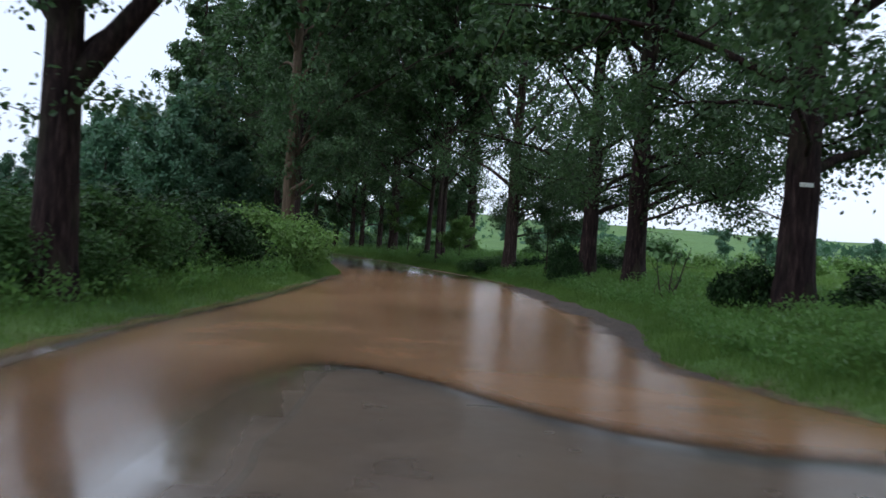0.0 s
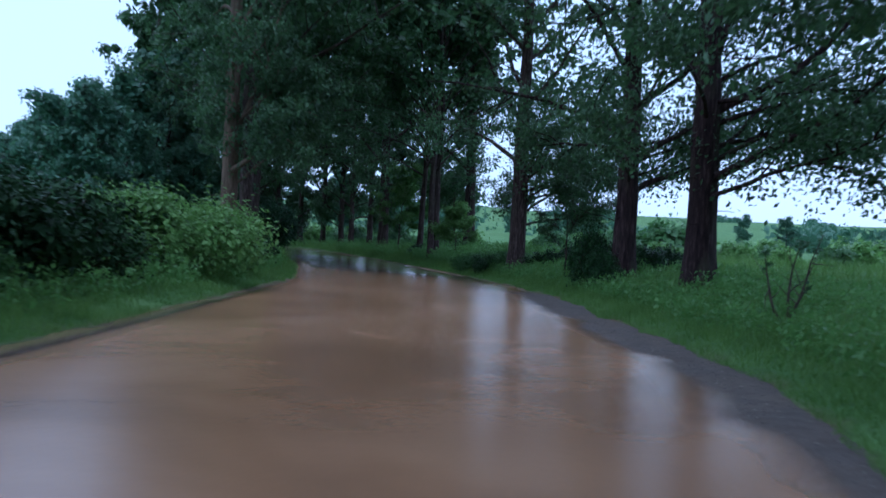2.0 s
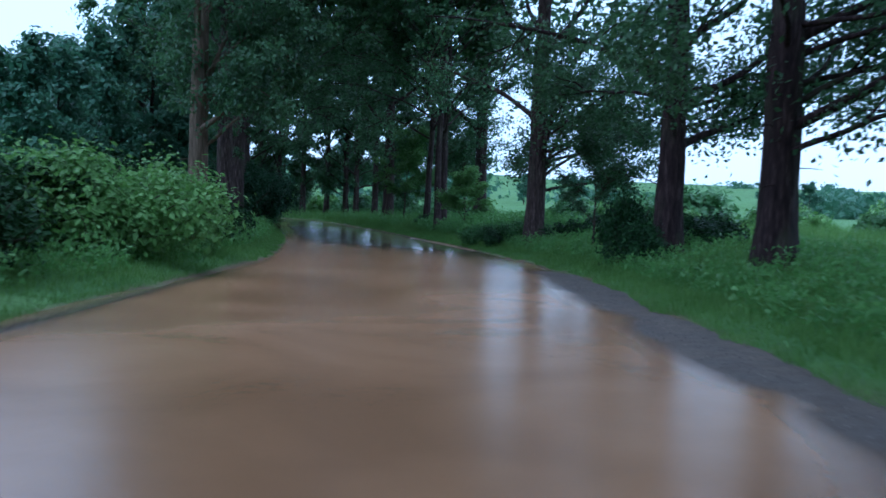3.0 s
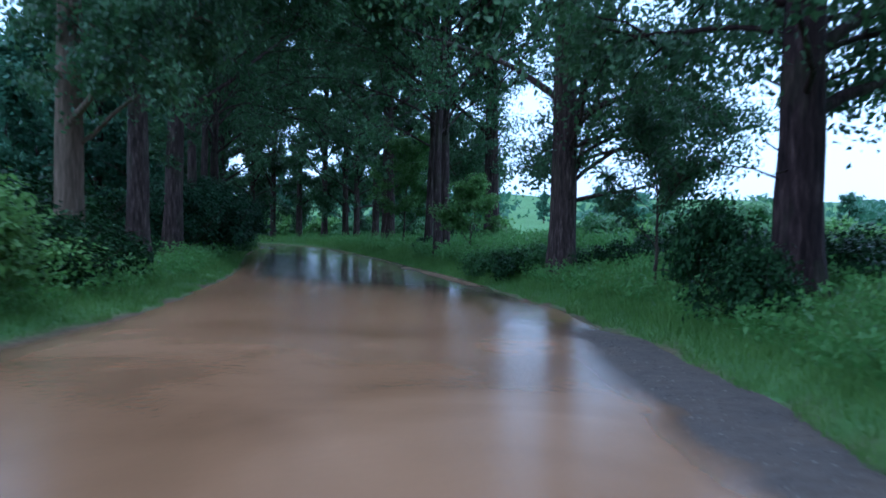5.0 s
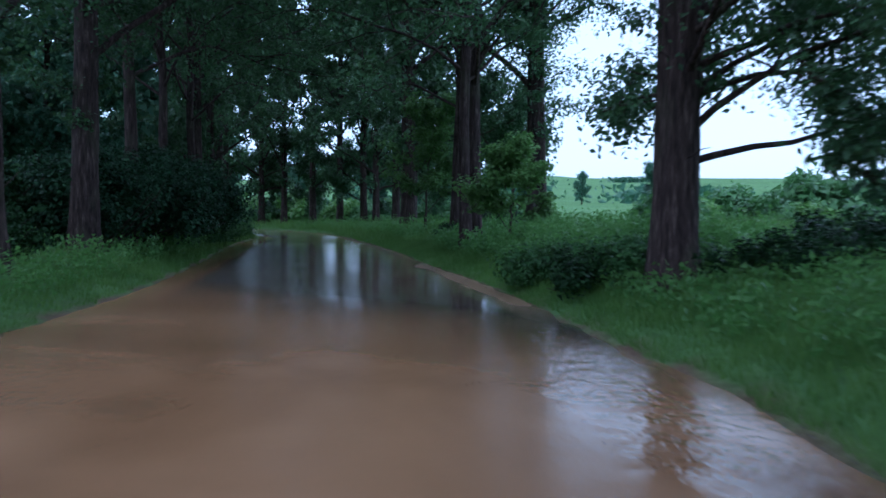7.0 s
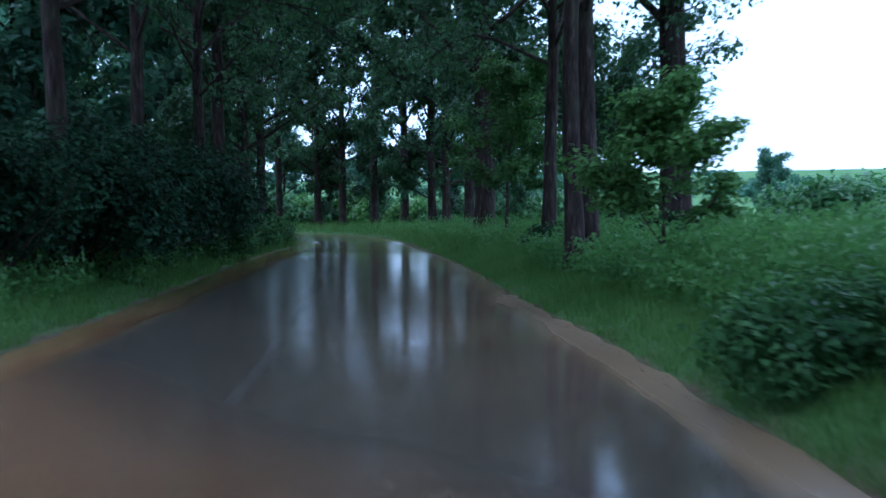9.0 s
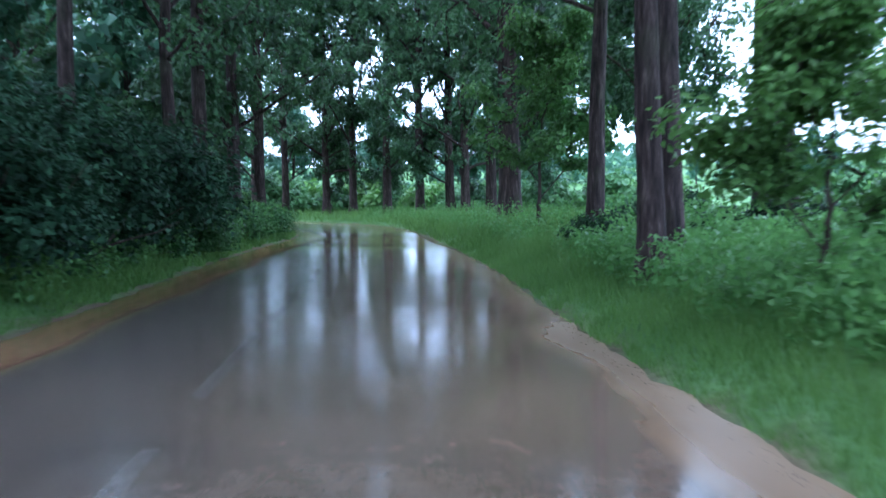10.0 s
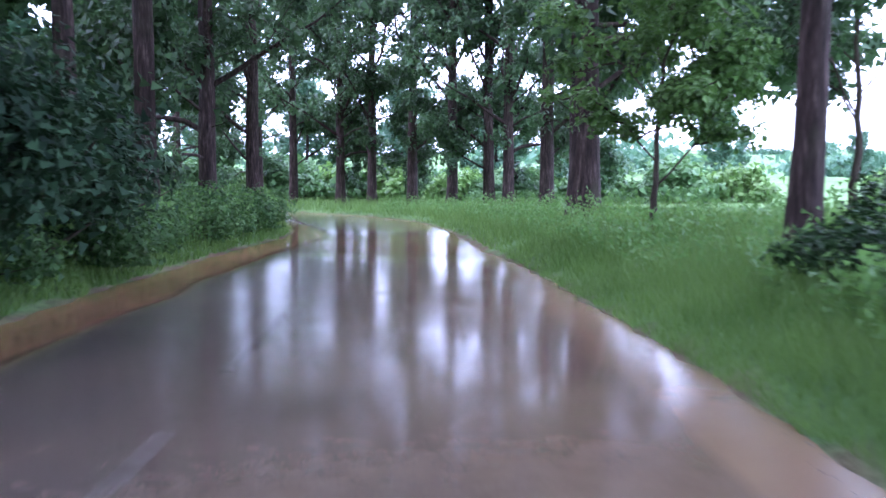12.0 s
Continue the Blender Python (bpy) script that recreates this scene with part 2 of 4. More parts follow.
_rng = np.random.RandomState(4)
_table = _rng.rand(64, 64)


def value_noise(x, y, scale):
    x, y = np.asarray(x) / scale, np.asarray(y) / scale
    xi, yi = np.floor(x).astype(int), np.floor(y).astype(int)
    fx, fy = x - xi, y - yi
    fx, fy = fx * fx * (3 - 2 * fx), fy * fy * (3 - 2 * fy)
    g = lambda a, b: _table[a % 64, b % 64]
    return (g(xi, yi) * (1 - fx) + g(xi + 1, yi) * fx) * (1 - fy) + (g(xi, yi + 1) * (1 - fx) + g(xi + 1, yi + 1) * fx) * fy - 0.5


def land(x, y):
    """Height of the land beside the road, and its distance from the road's edge."""
    x, y = np.asarray(x, float).ravel(), np.asarray(y, float).ravel()
    _, u, w = road_coords(x, y)
    even = sstep(38, 44, y)
    d = np.abs(u) - w + (1 - 0.5 * even) * (0.18 * value_noise(x, y, 0.9) + 0.12 * value_noise(x + 9, y, 0.37)) + 0.22 * even * (u > 0)
    bank = np.where(u > 0, 0.62, 0.55) * (1 - 0.45 * sstep(60, 88, y))
    z = 0.015 + 0.03 * sstep(0, 0.3, d) + 0.095 * sstep(0.2, 0.6, d) + (bank - 0.12) * sstep(0.3, 3.4, d)
    z = np.where(d < 0, 0.015 + np.maximum(d, -0.6) * 0.35, z)
    r = np.hypot(x, y - 40)
    z += sstep(1, 5, d) * (0.22 * value_noise(x, y, 5) + 0.1 * value_noise(x, y, 1.7))
    z += sstep(20, 60, d) * 0.9 * value_noise(x, y, 23) + sstep(60, 160, d) * 5 * value_noise(x, y, 90)
    z += sstep(90, 520, r) * 15 + sstep(400, 1400, r) * (26 + 40 * value_noise(x, y, 420))
    return z, d


def mesh_np(name, verts, faces, mat, smooth=False):
    verts, faces = np.asarray(verts, np.float32), np.asarray(faces, np.int32)
    me = bpy.data.meshes.new(name)
    k = faces.shape[1]
    me.vertices.add(len(verts))
    me.vertices.foreach_set("co", verts.ravel())
    me.loops.add(faces.size)
    me.loops.foreach_set("vertex_index", faces.ravel())
    me.polygons.add(len(faces))
    me.polygons.foreach_set("loop_start", np.arange(0, faces.size, k, dtype=np.int32))
    me.polygons.foreach_set("use_smooth", np.full(len(faces), smooth))
    me.materials.append(mat)
    me.update(calc_edges=True)
    me.validate()
    return me


def part(name, me, parent, label=""):
    ob = new(name, me)
    ob.parent = parent
    return tagged(ob, label) if label else ob


def thing(name, label, category, group="", at=(0, 0, 0)):
    ob = new(name)
    ob.empty_display_size = 0.3
    ob.location = at
    return tagged(ob, label, category, group)


def grid_faces(nu, nv):
    a = np.arange(nu * nv).reshape(nu, nv)
    return np.stack([a[:-1, :-1], a[1:, :-1], a[1:, 1:], a[:-1, 1:]], -1).reshape(-1, 4)


# ---------------------------------------------------------------- ground
def axis(lo, hi, step, far_lo, far_hi):
    core = list(np.arange(lo, hi + 1e-6, step))
    for sign, end, limit in ((-1, lo, far_lo), (1, hi, far_hi)):
        s, v, ext = step, end, []
        while abs(v - limit) > s:
            s *= 1.16
            v += sign * s
            ext.append(v)
        ext.append(limit)
        core = ext[::-1] + core if sign < 0 else core + ext
    return np.array(core)


gx, gy = axis(-24, 12, 0.3, -2200, 2200), axis(-4, 104, 0.4, -400, 2600)
XX, YY = np.meshgrid(gx, gy, indexing="ij")
gz, gd = land(XX, YY)
me = mesh_np("ground", np.stack([XX.ravel(), YY.ravel(), gz], 1), grid_faces(len(gx), len(gy)), GROUND_MAT, True)
soil = me.attributes.new("soil", "FLOAT", "POINT")
soil.data.foreach_set("value", (1 - sstep(0.0, 0.22, gd + 0.25 * value_noise(XX.ravel(), YY.ravel(), 0.6))).astype(np.float32))
tagged(new("ground", me), "green meadow and grassy verges, soaked by rain", "ground", kind="structure")

# ---------------------------------------------------------------- road and flood water


def left_strip(y):
    return 0.46 + 0.32 * sstep(46, 58, y)


def shore(x):
    """y of the water's edge on the hump where the way begins."""
    return np.interp(x, [-1.4, -0.6, 0.0, 0.5, 0.9, 1.5, 2.4, 3.6], [9.8, 9.5, 8.85, 8.1, 7.5, 6.9, 6.5, 6.4])


def road_height(x, y, u, w):
    """Crown and hollows of the asphalt; the flood stands at 0."""
    e = np.abs(u) - w
    n = (0.016 * value_noise(x, y, 2.6) + 0.010 * value_noise(x, y, 0.8)) * (1 - 0.8 * sstep(36, 42, y)) * (0.4 + 0.6 * sstep(10, 13, y))
    z = np.full(len(x), -0.06)
    # dry hump at the start: a clear shore on the right of the centre line, a slow slope on its left
    right = 0.085 * sstep(-0.6, 0.6, shore(x) + 0.17 - y)
    left = 0.085 * sstep(-2.5, 2.0, 9.4 - y) * (1 - 0.62 * sstep(-1.0, -2.4, x))
    z += left + (right - left) * sstep(-1.7, -0.7, x)
    # asphalt shoulder out of the water on the right
    z += 0.085 * sstep(-1.1, -0.35, e - 0.6 * (1 - sstep(10, 21, y)) + 0.4 * value_noise(x, y, 1.1) + 0.2 * value_noise(x, y, 0.4)) * (u > 0) * sstep(6, 11, y) * (1 - sstep(32.5, 36, y))
    # narrow left margin near the start
    z += 0.075 * sstep(-0.5, -0.1, e) * (u < 0) * (1 - sstep(24, 40, y))
    # crown out of the water further on, the right lane under a thin film
    rise = sstep(38, 47, y + 1.2 * u)
    lane = 0.076 - 0.008 * sstep(-0.9, 1.2, u)
    z += rise * (lane - 0.064 * sstep(-0.25, 0.15, e + left_strip(y) + 0.25 * value_noise(x, y, 1.7)) * (u < 0))
    z += rise * 0.012 * sstep(-0.66, -0.3, e + 0.3 * value_noise(x, y, 1.3)) * (u > 0)
    z -= 0.035 * sstep(66, 70, y) * (1 - sstep(73, 77, y))
    return z + n


LAT = np.linspace(-1.04, 1.04, 45)
keep = (LINE[:, 1] > -12)
ci = np.where(keep)[0]
fine = np.interp(np.arange(0, len(ci) - 1, 0.5), np.arange(len(ci)), ci)
cl = np.stack([np.interp(fine, np.arange(len(LINE)), LINE[:, k]) for k in range(3)], 1)
cn = np.stack([np.interp(fine, np.arange(len(LINE)), NORM[:, k]) for k in range(2)], 1)
rx = cl[:, None, 0] + cn[:, None, 0] * LAT * cl[:, None, 2]
ry = cl[:, None, 1] + cn[:, None, 1] * LAT * cl[:, None, 2]
ru = (LAT[None, :] * cl[:, None, 2]).ravel()
rw = np.repeat(cl[:, 2], len(LAT))
rz = road_height(rx.ravel(), ry.ravel(), ru, rw)
me = mesh_np("road", np.stack([rx.ravel(), ry.ravel(), rz], 1), grid_faces(len(cl), len(LAT))[:, ::-1], ROAD_MAT, True)
yy_ = ry.ravel()
e_ = np.abs(ru) - rw
mud = np.clip(sstep(-0.3, 0.1, e_ + left_strip(yy_) + 0.25 * value_noise(rx.ravel(), yy_, 1.7)) * (ru < 0) * sstep(38, 46, yy_) + 1.0 * sstep(-0.66, -0.44, e_ + 0.3 * value_noise(rx.ravel(), yy_, 1.3)) * (ru > 0) * sstep(40, 46, yy_) * (1 - 0.7 * sstep(68, 76, yy_))
              + 0.36 * (1 - sstep(9.5, 12, yy_)) * (0.1 + 0.9 * sstep(0.2, 0.6, shore(rx.ravel()) - yy_ + 0.3 * value_noise(rx.ravel(), yy_, 0.7))) + 0.2 * sstep(-1.4, -0.6, e_) * (ru > 0) * (1 - sstep(34, 40, yy_)) + 0.3 * sstep(-1.8, 2.0, ru) * sstep(42, 50, yy_) + 0.19 * sstep(36, 44, yy_) + 0.1, 0, 1)
mud = np.maximum(mud, sstep(-0.35, 0.0, e_) * 0.8 * (ru < 0))
dull = sstep(-0.62, -0.4, e_ + 0.3 * value_noise(rx.ravel(), yy_, 1.3)) * (ru > 0) * sstep(40, 45, yy_) * (1 - 0.75 * sstep(50, 56, yy_)) * (1 - sstep(66, 74, yy_))
dull = np.maximum(dull, 0.48 * sstep(0.9, -2.2, ru) * sstep(40, 46, yy_) * (1 - sstep(62, 66, yy_)))
me.attributes.new("dull", "FLOAT", "POINT").data.foreach_set("value", np.clip(dull, 0, 1).astype(np.float32))
dry = sstep(-1.2, -0.6, e_) * (ru > 0) * (1 - sstep(33, 37, yy_)) + 0.3 * (1 - sstep(9, 11, yy_)) * (rx.ravel() > -1.3)
me.attributes.new("dry", "FLOAT", "POINT").data.foreach_set("value", np.clip(dry, 0, 1).astype(np.float32))
me.attributes.new("mud", "FLOAT", "POINT").data.foreach_set("value", mud.astype(np.float32))
tagged(new("road", me), "wet grey asphalt road smeared with brown mud", "road", kind="structure")

me = mesh_np("water", np.stack([rx.ravel(), ry.ravel(), 0 * rz], 1), grid_faces(len(cl), len(LAT))[:, ::-1], WATER_MAT, True)
me.attributes.new("depth", "FLOAT", "POINT").data.foreach_set("value", np.clip(-rz / 0.06, 0, 1).astype(np.float32))
ripple = np.exp(-((e_ + 0.7) / 0.55) ** 2) * (ru > 0) * sstep(33, 35.5, yy_) * (1 - sstep(39.5, 42.5, yy_))
ripple += 0.5 * np.exp(-((e_ + 0.5) / 0.25) ** 2) * (ru < 0) * (1 - sstep(10, 14, yy_))
me.attributes.new("still", "FLOAT", "POINT").data.foreach_set("value", sstep(38, 58, yy_).astype(np.float32))
me.attributes.new("ripple", "FLOAT", "POINT").data.foreach_set("value", np.clip(ripple, 0, 1).astype(np.float32))
tagged(new("water", me), "shallow brown flood water standing on the road", "water", kind="structure")


def paint_stripe(i0, i1, offset, width, mat):
    """A worn stripe along the road, laid on the asphalt."""
    i = np.linspace(i0, i1, max(4, int((i1 - i0) * 2)))
    c = np.stack([np.interp(i, np.arange(len(LINE)), LINE[:, k]) for k in range(3)], 1)
    nn = np.stack([np.interp(i, np.arange(len(LINE)), NORM[:, k]) for k in range(2)], 1)
    off = np.array([offset - width / 2, offset + width / 2])[None, :] - flare(c[:, 1])[:, None] / 2
    px, py = c[:, None, 0] + nn[:, None, 0] * off, c[:, None, 1] + nn[:, None, 1] * off
    uu = off.ravel()
    pz = road_height(px.ravel(), py.ravel(), uu, np.repeat(c[:, 2], 2)) + 0.005
    return mesh_np("road_line", np.stack([px.ravel(), py.ravel(), pz], 1), grid_faces(len(c), 2)[:, ::-1], mat)


def line_index(y):
    return float(np.interp(y, LINE[:int(np.argmax(LINE[:, 1] > 84)), 1], np.arange(int(np.argmax(LINE[:, 1] > 84)))))


for y0, y1, off, wd in ((3.5, 9.4, -0.45, 0.06), (45.0, 48.0, -0.42, 0.12), (49.2, 52.2, -0.42, 0.12), (53.1, 56.0, -0.42, 0.12),
                        (6.2, 7.6, -3.35, 0.12), (8.6, 9.8, -3.35, 0.12), (10.6, 11.6, -3.35, 0.12), (57.4, 60.2, -0.42, 0.12)):
    tagged(new("road_line", paint_stripe(line_index(y0), line_index(y1), off, wd, PAINT_CLEAR if off < -1 else PAINT_FAINT)), "worn pale road marking on wet asphalt", "road marking", kind="structure")


# ---------------------------------------------------------------- plants
def tube(points, radii, sides, rng, rough=0.0, flare=0.0):
    points = np.asarray(points, float)
    tang = np.gradient(points, axis=0)
    tang /= np.linalg.norm(tang, axis=1)[:, None] + 1e-9
    ref = np.array([0.0, 1.0, 0.0]) if abs(tang[0][1]) < 0.8 else np.array([1.0, 0.0, 0.0])
    a = np.cross(tang, ref)
    a /= np.linalg.norm(a, axis=1)[:, None]
    b = np.cross(tang, a)
    th = np.linspace(0, 2 * np.pi, sides, endpoint=False)
    lobes = 1 + flare * (0.5 * np.cos(3 * th + 1) + 0.5 * np.cos(5 * th + 2))
    rr = np.asarray(radii)[:, None] * (1 + rough * (rng.rand(len(points), sides) - 0.5)) * (1 + (lobes - 1) * np.linspace(1, 0.15, len(points))[:, None])
    v = points[:, None] + a[:, None] * (np.cos(th) * rr)[..., None] + b[:, None] * (np.sin(th) * rr)[..., None]
    i = np.arange(len(points) * sides).reshape(len(points), sides)
    j = np.roll(i, -1, 1)
    f = np.stack([i[:-1], j[:-1], j[1:], i[1:]], -1).reshape(-1, 4)
    return v.reshape(-1, 3), f


def join(pieces):
    vs, fs, k = [], [], 0
    for v, f in pieces:
        vs.append(v)
        fs.append(f + k)
        k += len(v)
    return np.concatenate(vs), np.concatenate(fs)


def leaf_quads(centres, size, rng, droop=0.4, aspect=0.62, facing=None, simple=False):
    """One pointed leaf spray at every centre, folded a little along its rib; facing biases its upper side."""
    n = len(centres)
    d = rng.randn(n, 3)
    d[:, 2] -= droop
    if facing is not None:
        up = facing + 0.55 * rng.randn(n, 3)
        up /= np.linalg.norm(up, axis=1)[:, None] + 1e-9
        d -= up * (d * up).sum(1)[:, None]
    d /= np.linalg.norm(d, axis=1)[:, None] + 1e-9
    s = np.cross(d, rng.randn(n, 3) if facing is None else up)
    s /= np.linalg.norm(s, axis=1)[:, None] + 1e-9
    up = np.cross(s, d)
    ln = size * (0.6 + 0.8 * rng.rand(n))[:, None]
    tip, base = centres + d * ln * 0.5, centres - d * ln * 0.5
    if simple:
        v = np.stack([base + s * ln * aspect * 0.6, tip, base - s * ln * aspect * 0.6], 1).reshape(-1, 3)
        return v, np.arange(3 * n).reshape(n, 3)
    mid = centres - d * ln * 0.08 + up * ln * 0.09
    v = np.stack([base, mid + s * ln * aspect * 0.5, tip, mid - s * ln * aspect * 0.5], 1).reshape(-1, 3)
    return v, np.arange(4 * n).reshape(n, 4)


def clump_leaves(pts, radius, count, rng, flat=0.7):
    """Leaf places in puffs round the given points, and the way each leaf faces."""
    full = 0.2 + rng.rand(len(pts)) ** 1.4
    which = rng.choice(len(pts), size=count, p=full / full.sum())
    r = radius * (0.55 + 0.9 * rng.rand(len(pts)))
    o = rng.randn(count, 3)
    o /= np.linalg.norm(o, axis=1)[:, None]
    o *= (rng.rand(count) ** 0.45 * (0.75 + 0.5 * rng.rand(count)))[:, None]
    c = pts[which] + o * r[which][:, None] * np.array([1, 1, flat])
    return c, o * np.array([1, 1, 1.2]) + np.array([0, 0, 0.75])


def wobble(p0, direction, length, k, bend, rng, lift=0.0):
    pts, d, p = [np.array(p0, float)], np.array(direction, float), np.array(p0, float)
    d /= np.linalg.norm(d)
    for _ in range(k):
        d = d + rng.randn(3) * bend + np.array([0, 0, lift])
        d /= np.linalg.norm(d)
        p = p + d * length / k
        pts.append(p.copy())
    return np.array(pts)


def tree_meshes(seed, height, radius, first, spread, leaves, leaf, bark, leafmat, lean=0.0, low=True, arms=0, fork=0.0, limbs_n=26, arm_weight=2, bias=0.0, high_keep=0.27, high_at=9.5, puff=0.62, high_leaf=0.34, simple=False, gather=0.8, arm_fan=2.6):
    """Trunk with limbs, and a crown of leaf sprays on the outer wood."""
    rng = np.random.RandomState(seed)
    k = 22
    hs = np.linspace(0, 1, k) ** 1.25
    ax = np.cumsum(rng.randn(k, 2) * 0.05, 0) * np.linspace(0.1, 1, k)[:, None]
    spine = np.stack([ax[:, 0] + lean * hs * height, ax[:, 1], hs * height - 0.35], 1)
    rad = radius * (1 - 0.86 * hs) * (1 + 0.75 * np.exp(-hs * height / 0.45))
    wood = [tube(spine, rad, 16, rng, 0.1, 0.12)]
    pts, limbs = [], []
    n_l = limbs_n
    for i in range(n_l):
        h = first + (height * 0.93 - first) * (i + rng.rand()) / n_l
        f = np.interp(h, spine[:, 2], np.arange(k))
        base = np.array([np.interp(f, np.arange(k), spine[:, c]) for c in range(3)])
        r0 = np.interp(f, np.arange(k), rad)
        az = i * 2.4 + rng.rand()
        rel = (h - first) / (height - first)
        reach = spread * (0.75 + 0.5 * rng.rand()) * (1 - 0.55 * rel ** 1.5) * (1 + bias * np.cos(az))
        up = 0.55 + 0.7 * rng.rand() + 0.5 * rel
        limb = wobble(base, (np.cos(az), np.sin(az), up), reach * 1.25, 7, 0.13, rng, 0.03 if i > 5 else -0.02)
        wood.append(tube(limb, np.linspace(min(r0 * 0.42, radius * 0.3), 0.012, 8), 6, rng, 0.1))
        limbs.append(limb)
        for _ in range(5):
            t = 0.25 + 0.7 * rng.rand()
            q = np.array([np.interp(t * 7, np.arange(8), limb[:, c]) for c in range(3)])
            d = (limb[-1] - limb[0]) / np.linalg.norm(limb[-1] - limb[0]) + rng.randn(3) * 0.65
            tw = wobble(q, d, reach * (0.3 + 0.3 * rng.rand()), 4, 0.22, rng, -0.03)
            wood.append(tube(tw, np.linspace(0.028, 0.006, 5), 3, rng))
            pts += [tw[1 + rng.randint(4)] for _ in range(2)] + [tw[-1]]
        pts += [limb[j] for j in (3, 4, 5, 6, 7)]
    if low:                                           # epicormic shoots on the bole
        for _ in range(16):
            h = 1.4 + rng.rand() * (first + 2.5)
            az = rng.rand() * 6.3
            base = np.array([np.interp(h, spine[:, 2], spine[:, 0]), np.interp(h, spine[:, 2], spine[:, 1]), h])
            tw = wobble(base, (np.cos(az), np.sin(az), 0.4), 0.5 + 0.9 * rng.rand(), 4, 0.2, rng, -0.02)
            wood.append(tube(tw, np.linspace(0.022, 0.005, 5), 3, rng))
            pts += [tw[-1], tw[2]] if h > 2.6 else []
    for i in range(arms):                             # low limbs reaching out over the field
        h = 1.7 + 2.8 * (i + rng.rand()) / arms
        az = (rng.rand() - 0.5) * arm_fan
        base = np.array([np.interp(h, spine[:, 2], spine[:, 0]), np.interp(h, spine[:, 2], spine[:, 1]), h])
        limb = wobble(base, (np.cos(az), np.sin(az), 0.3 + 0.5 * rng.rand()), spread * (0.9 + 0.6 * rng.rand()), 7, 0.12, rng, -0.035)
        wood.append(tube(limb, np.linspace(radius * (0.3 if i == 1 else 0.17), 0.012, 8), 6, rng, 0.1))
        for _ in range(7):
            t = 0.3 + 0.68 * rng.rand()
            q = np.array([np.interp(t * 7, np.arange(8), limb[:, c]) for c in range(3)])
            tw = wobble(q, (limb[-1] - limb[0]) / spread + rng.randn(3) * 0.6, spread * (0.22 + 0.25 * rng.rand()), 4, 0.22, rng, -0.04)
            wood.append(tube(tw, np.linspace(0.028, 0.006, 5), 3, rng))
            pts += [tw[2], tw[3], tw[4]] * arm_weight
        pts += [limb[j] for j in (4, 5, 6, 7)] * arm_weight
    if fork:
        base = np.array([np.interp(fork, spine[:, 2], spine[:, 0]), np.interp(fork, spine[:, 2], spine[:, 1]), fork])
        limb = wobble(base, (0.75, 0, 1), height * 0.5, 9, 0.06, rng, 0.05)
        wood.append(tube(limb, np.linspace(radius * 0.62, 0.04, 10), 12, rng, 0.08))
        pts += [limb[j] + rng.randn(3) * 0.8 for j in (4, 5, 6, 7, 8, 9) for _ in range(8)]
    pts = np.array(pts)
    pts = pts[rng.permutation(len(pts))[:int(len(pts) * gather)]]   # leaves gather in fewer, fuller puffs
    c, facing = clump_leaves(pts, puff * (1 if height > 8 else 0.6), leaves, rng)
    c[:, 2] = np.maximum(c[:, 2], 1.0)
    high = c[:, 2] > high_at
    keep_ = ~high | (rng.rand(leaves) < high_keep)
    c, high, facing = c[keep_], high[keep_], facing[keep_]
    wv, wf = join(wood)
    lv, lf = leaf_quads(c, np.where(high, max(high_leaf, leaf), leaf)[:, None], rng, facing=facing, simple=simple)
    return mesh_np("trunk", wv, wf, bark, True), mesh_np("crown", lv, lf, leafmat)


def bush_meshes(seed, lx, ly, h, leaves, leaf, leafmat, stems=14, low=0.24, clumps=90, simple=False):
    rng = np.random.RandomState(seed)
    wood, pts = [], []
    for _ in range(stems):
        az, rr = rng.rand() * 6.3, 0.35 * rng.rand()
        p0 = (np.cos(az) * rr * lx * 0.5, np.sin(az) * rr * ly * 0.5, -0.15)
        st = wobble(p0, (np.cos(az) * lx * 0.5, np.sin(az) * ly * 0.5, h * (0.6 + 0.7 * rng.rand())), h * (0.75 + 0.35 * rng.rand()), 6, 0.16, rng)
        wood.append(tube(st, np.linspace(0.03, 0.006, 7), 5, rng))
    m = clumps
    u = rng.rand(m) * 6.3
    el = np.arcsin(np.clip(rng.rand(m) * 1.1 - 0.1, -0.1, 1))
    f = 0.55 + 0.45 * rng.rand(m)
    bump_ = 1 + 0.25 * np.sin(3 * u + seed) * np.cos(el) + 0.18 * np.sin(5 * u + 2 * seed)
    pts = np.stack([np.cos(u) * np.cos(el) * lx / 2 * f * bump_, np.sin(u) * np.cos(el) * ly / 2 * f * bump_, h * low + np.maximum(np.sin(el), -0.2) * h * 0.66 * f * (0.85 + 0.3 * rng.rand(m))], 1)
    for q in pts[:m // 2]:
        b = np.array([q[0] * 0.25, q[1] * 0.25, 0.1])
        wood.append(tube(np.stack([b, b + (q - b) * 0.55 + rng.randn(3) * 0.05, q]), [0.014, 0.01, 0.004], 4, rng))
    c, facing = clump_leaves(pts, 0.15 * (lx + ly + h) / 3 * 1.25, leaves, rng, 0.85)
    c[:, 2] = np.clip(c[:, 2], 0.05 * h, h * 1.12)
    wv, wf = join(wood)
    lv, lf = leaf_quads(c, leaf, rng, 0.15, 0.6, facing, simple)
    return mesh_np("branchwood", wv, wf, TWIG, True), mesh_np("foliage", lv, lf, leafmat)


def height_at(x, y):
    return float(land([x], [y])[0][0])


def scaled(x, y, z, turn, s, sz=None):
    return pose(x, y, z, 0, 0, turn) @ Matrix.Diagonal((s, s, sz or s, 1))


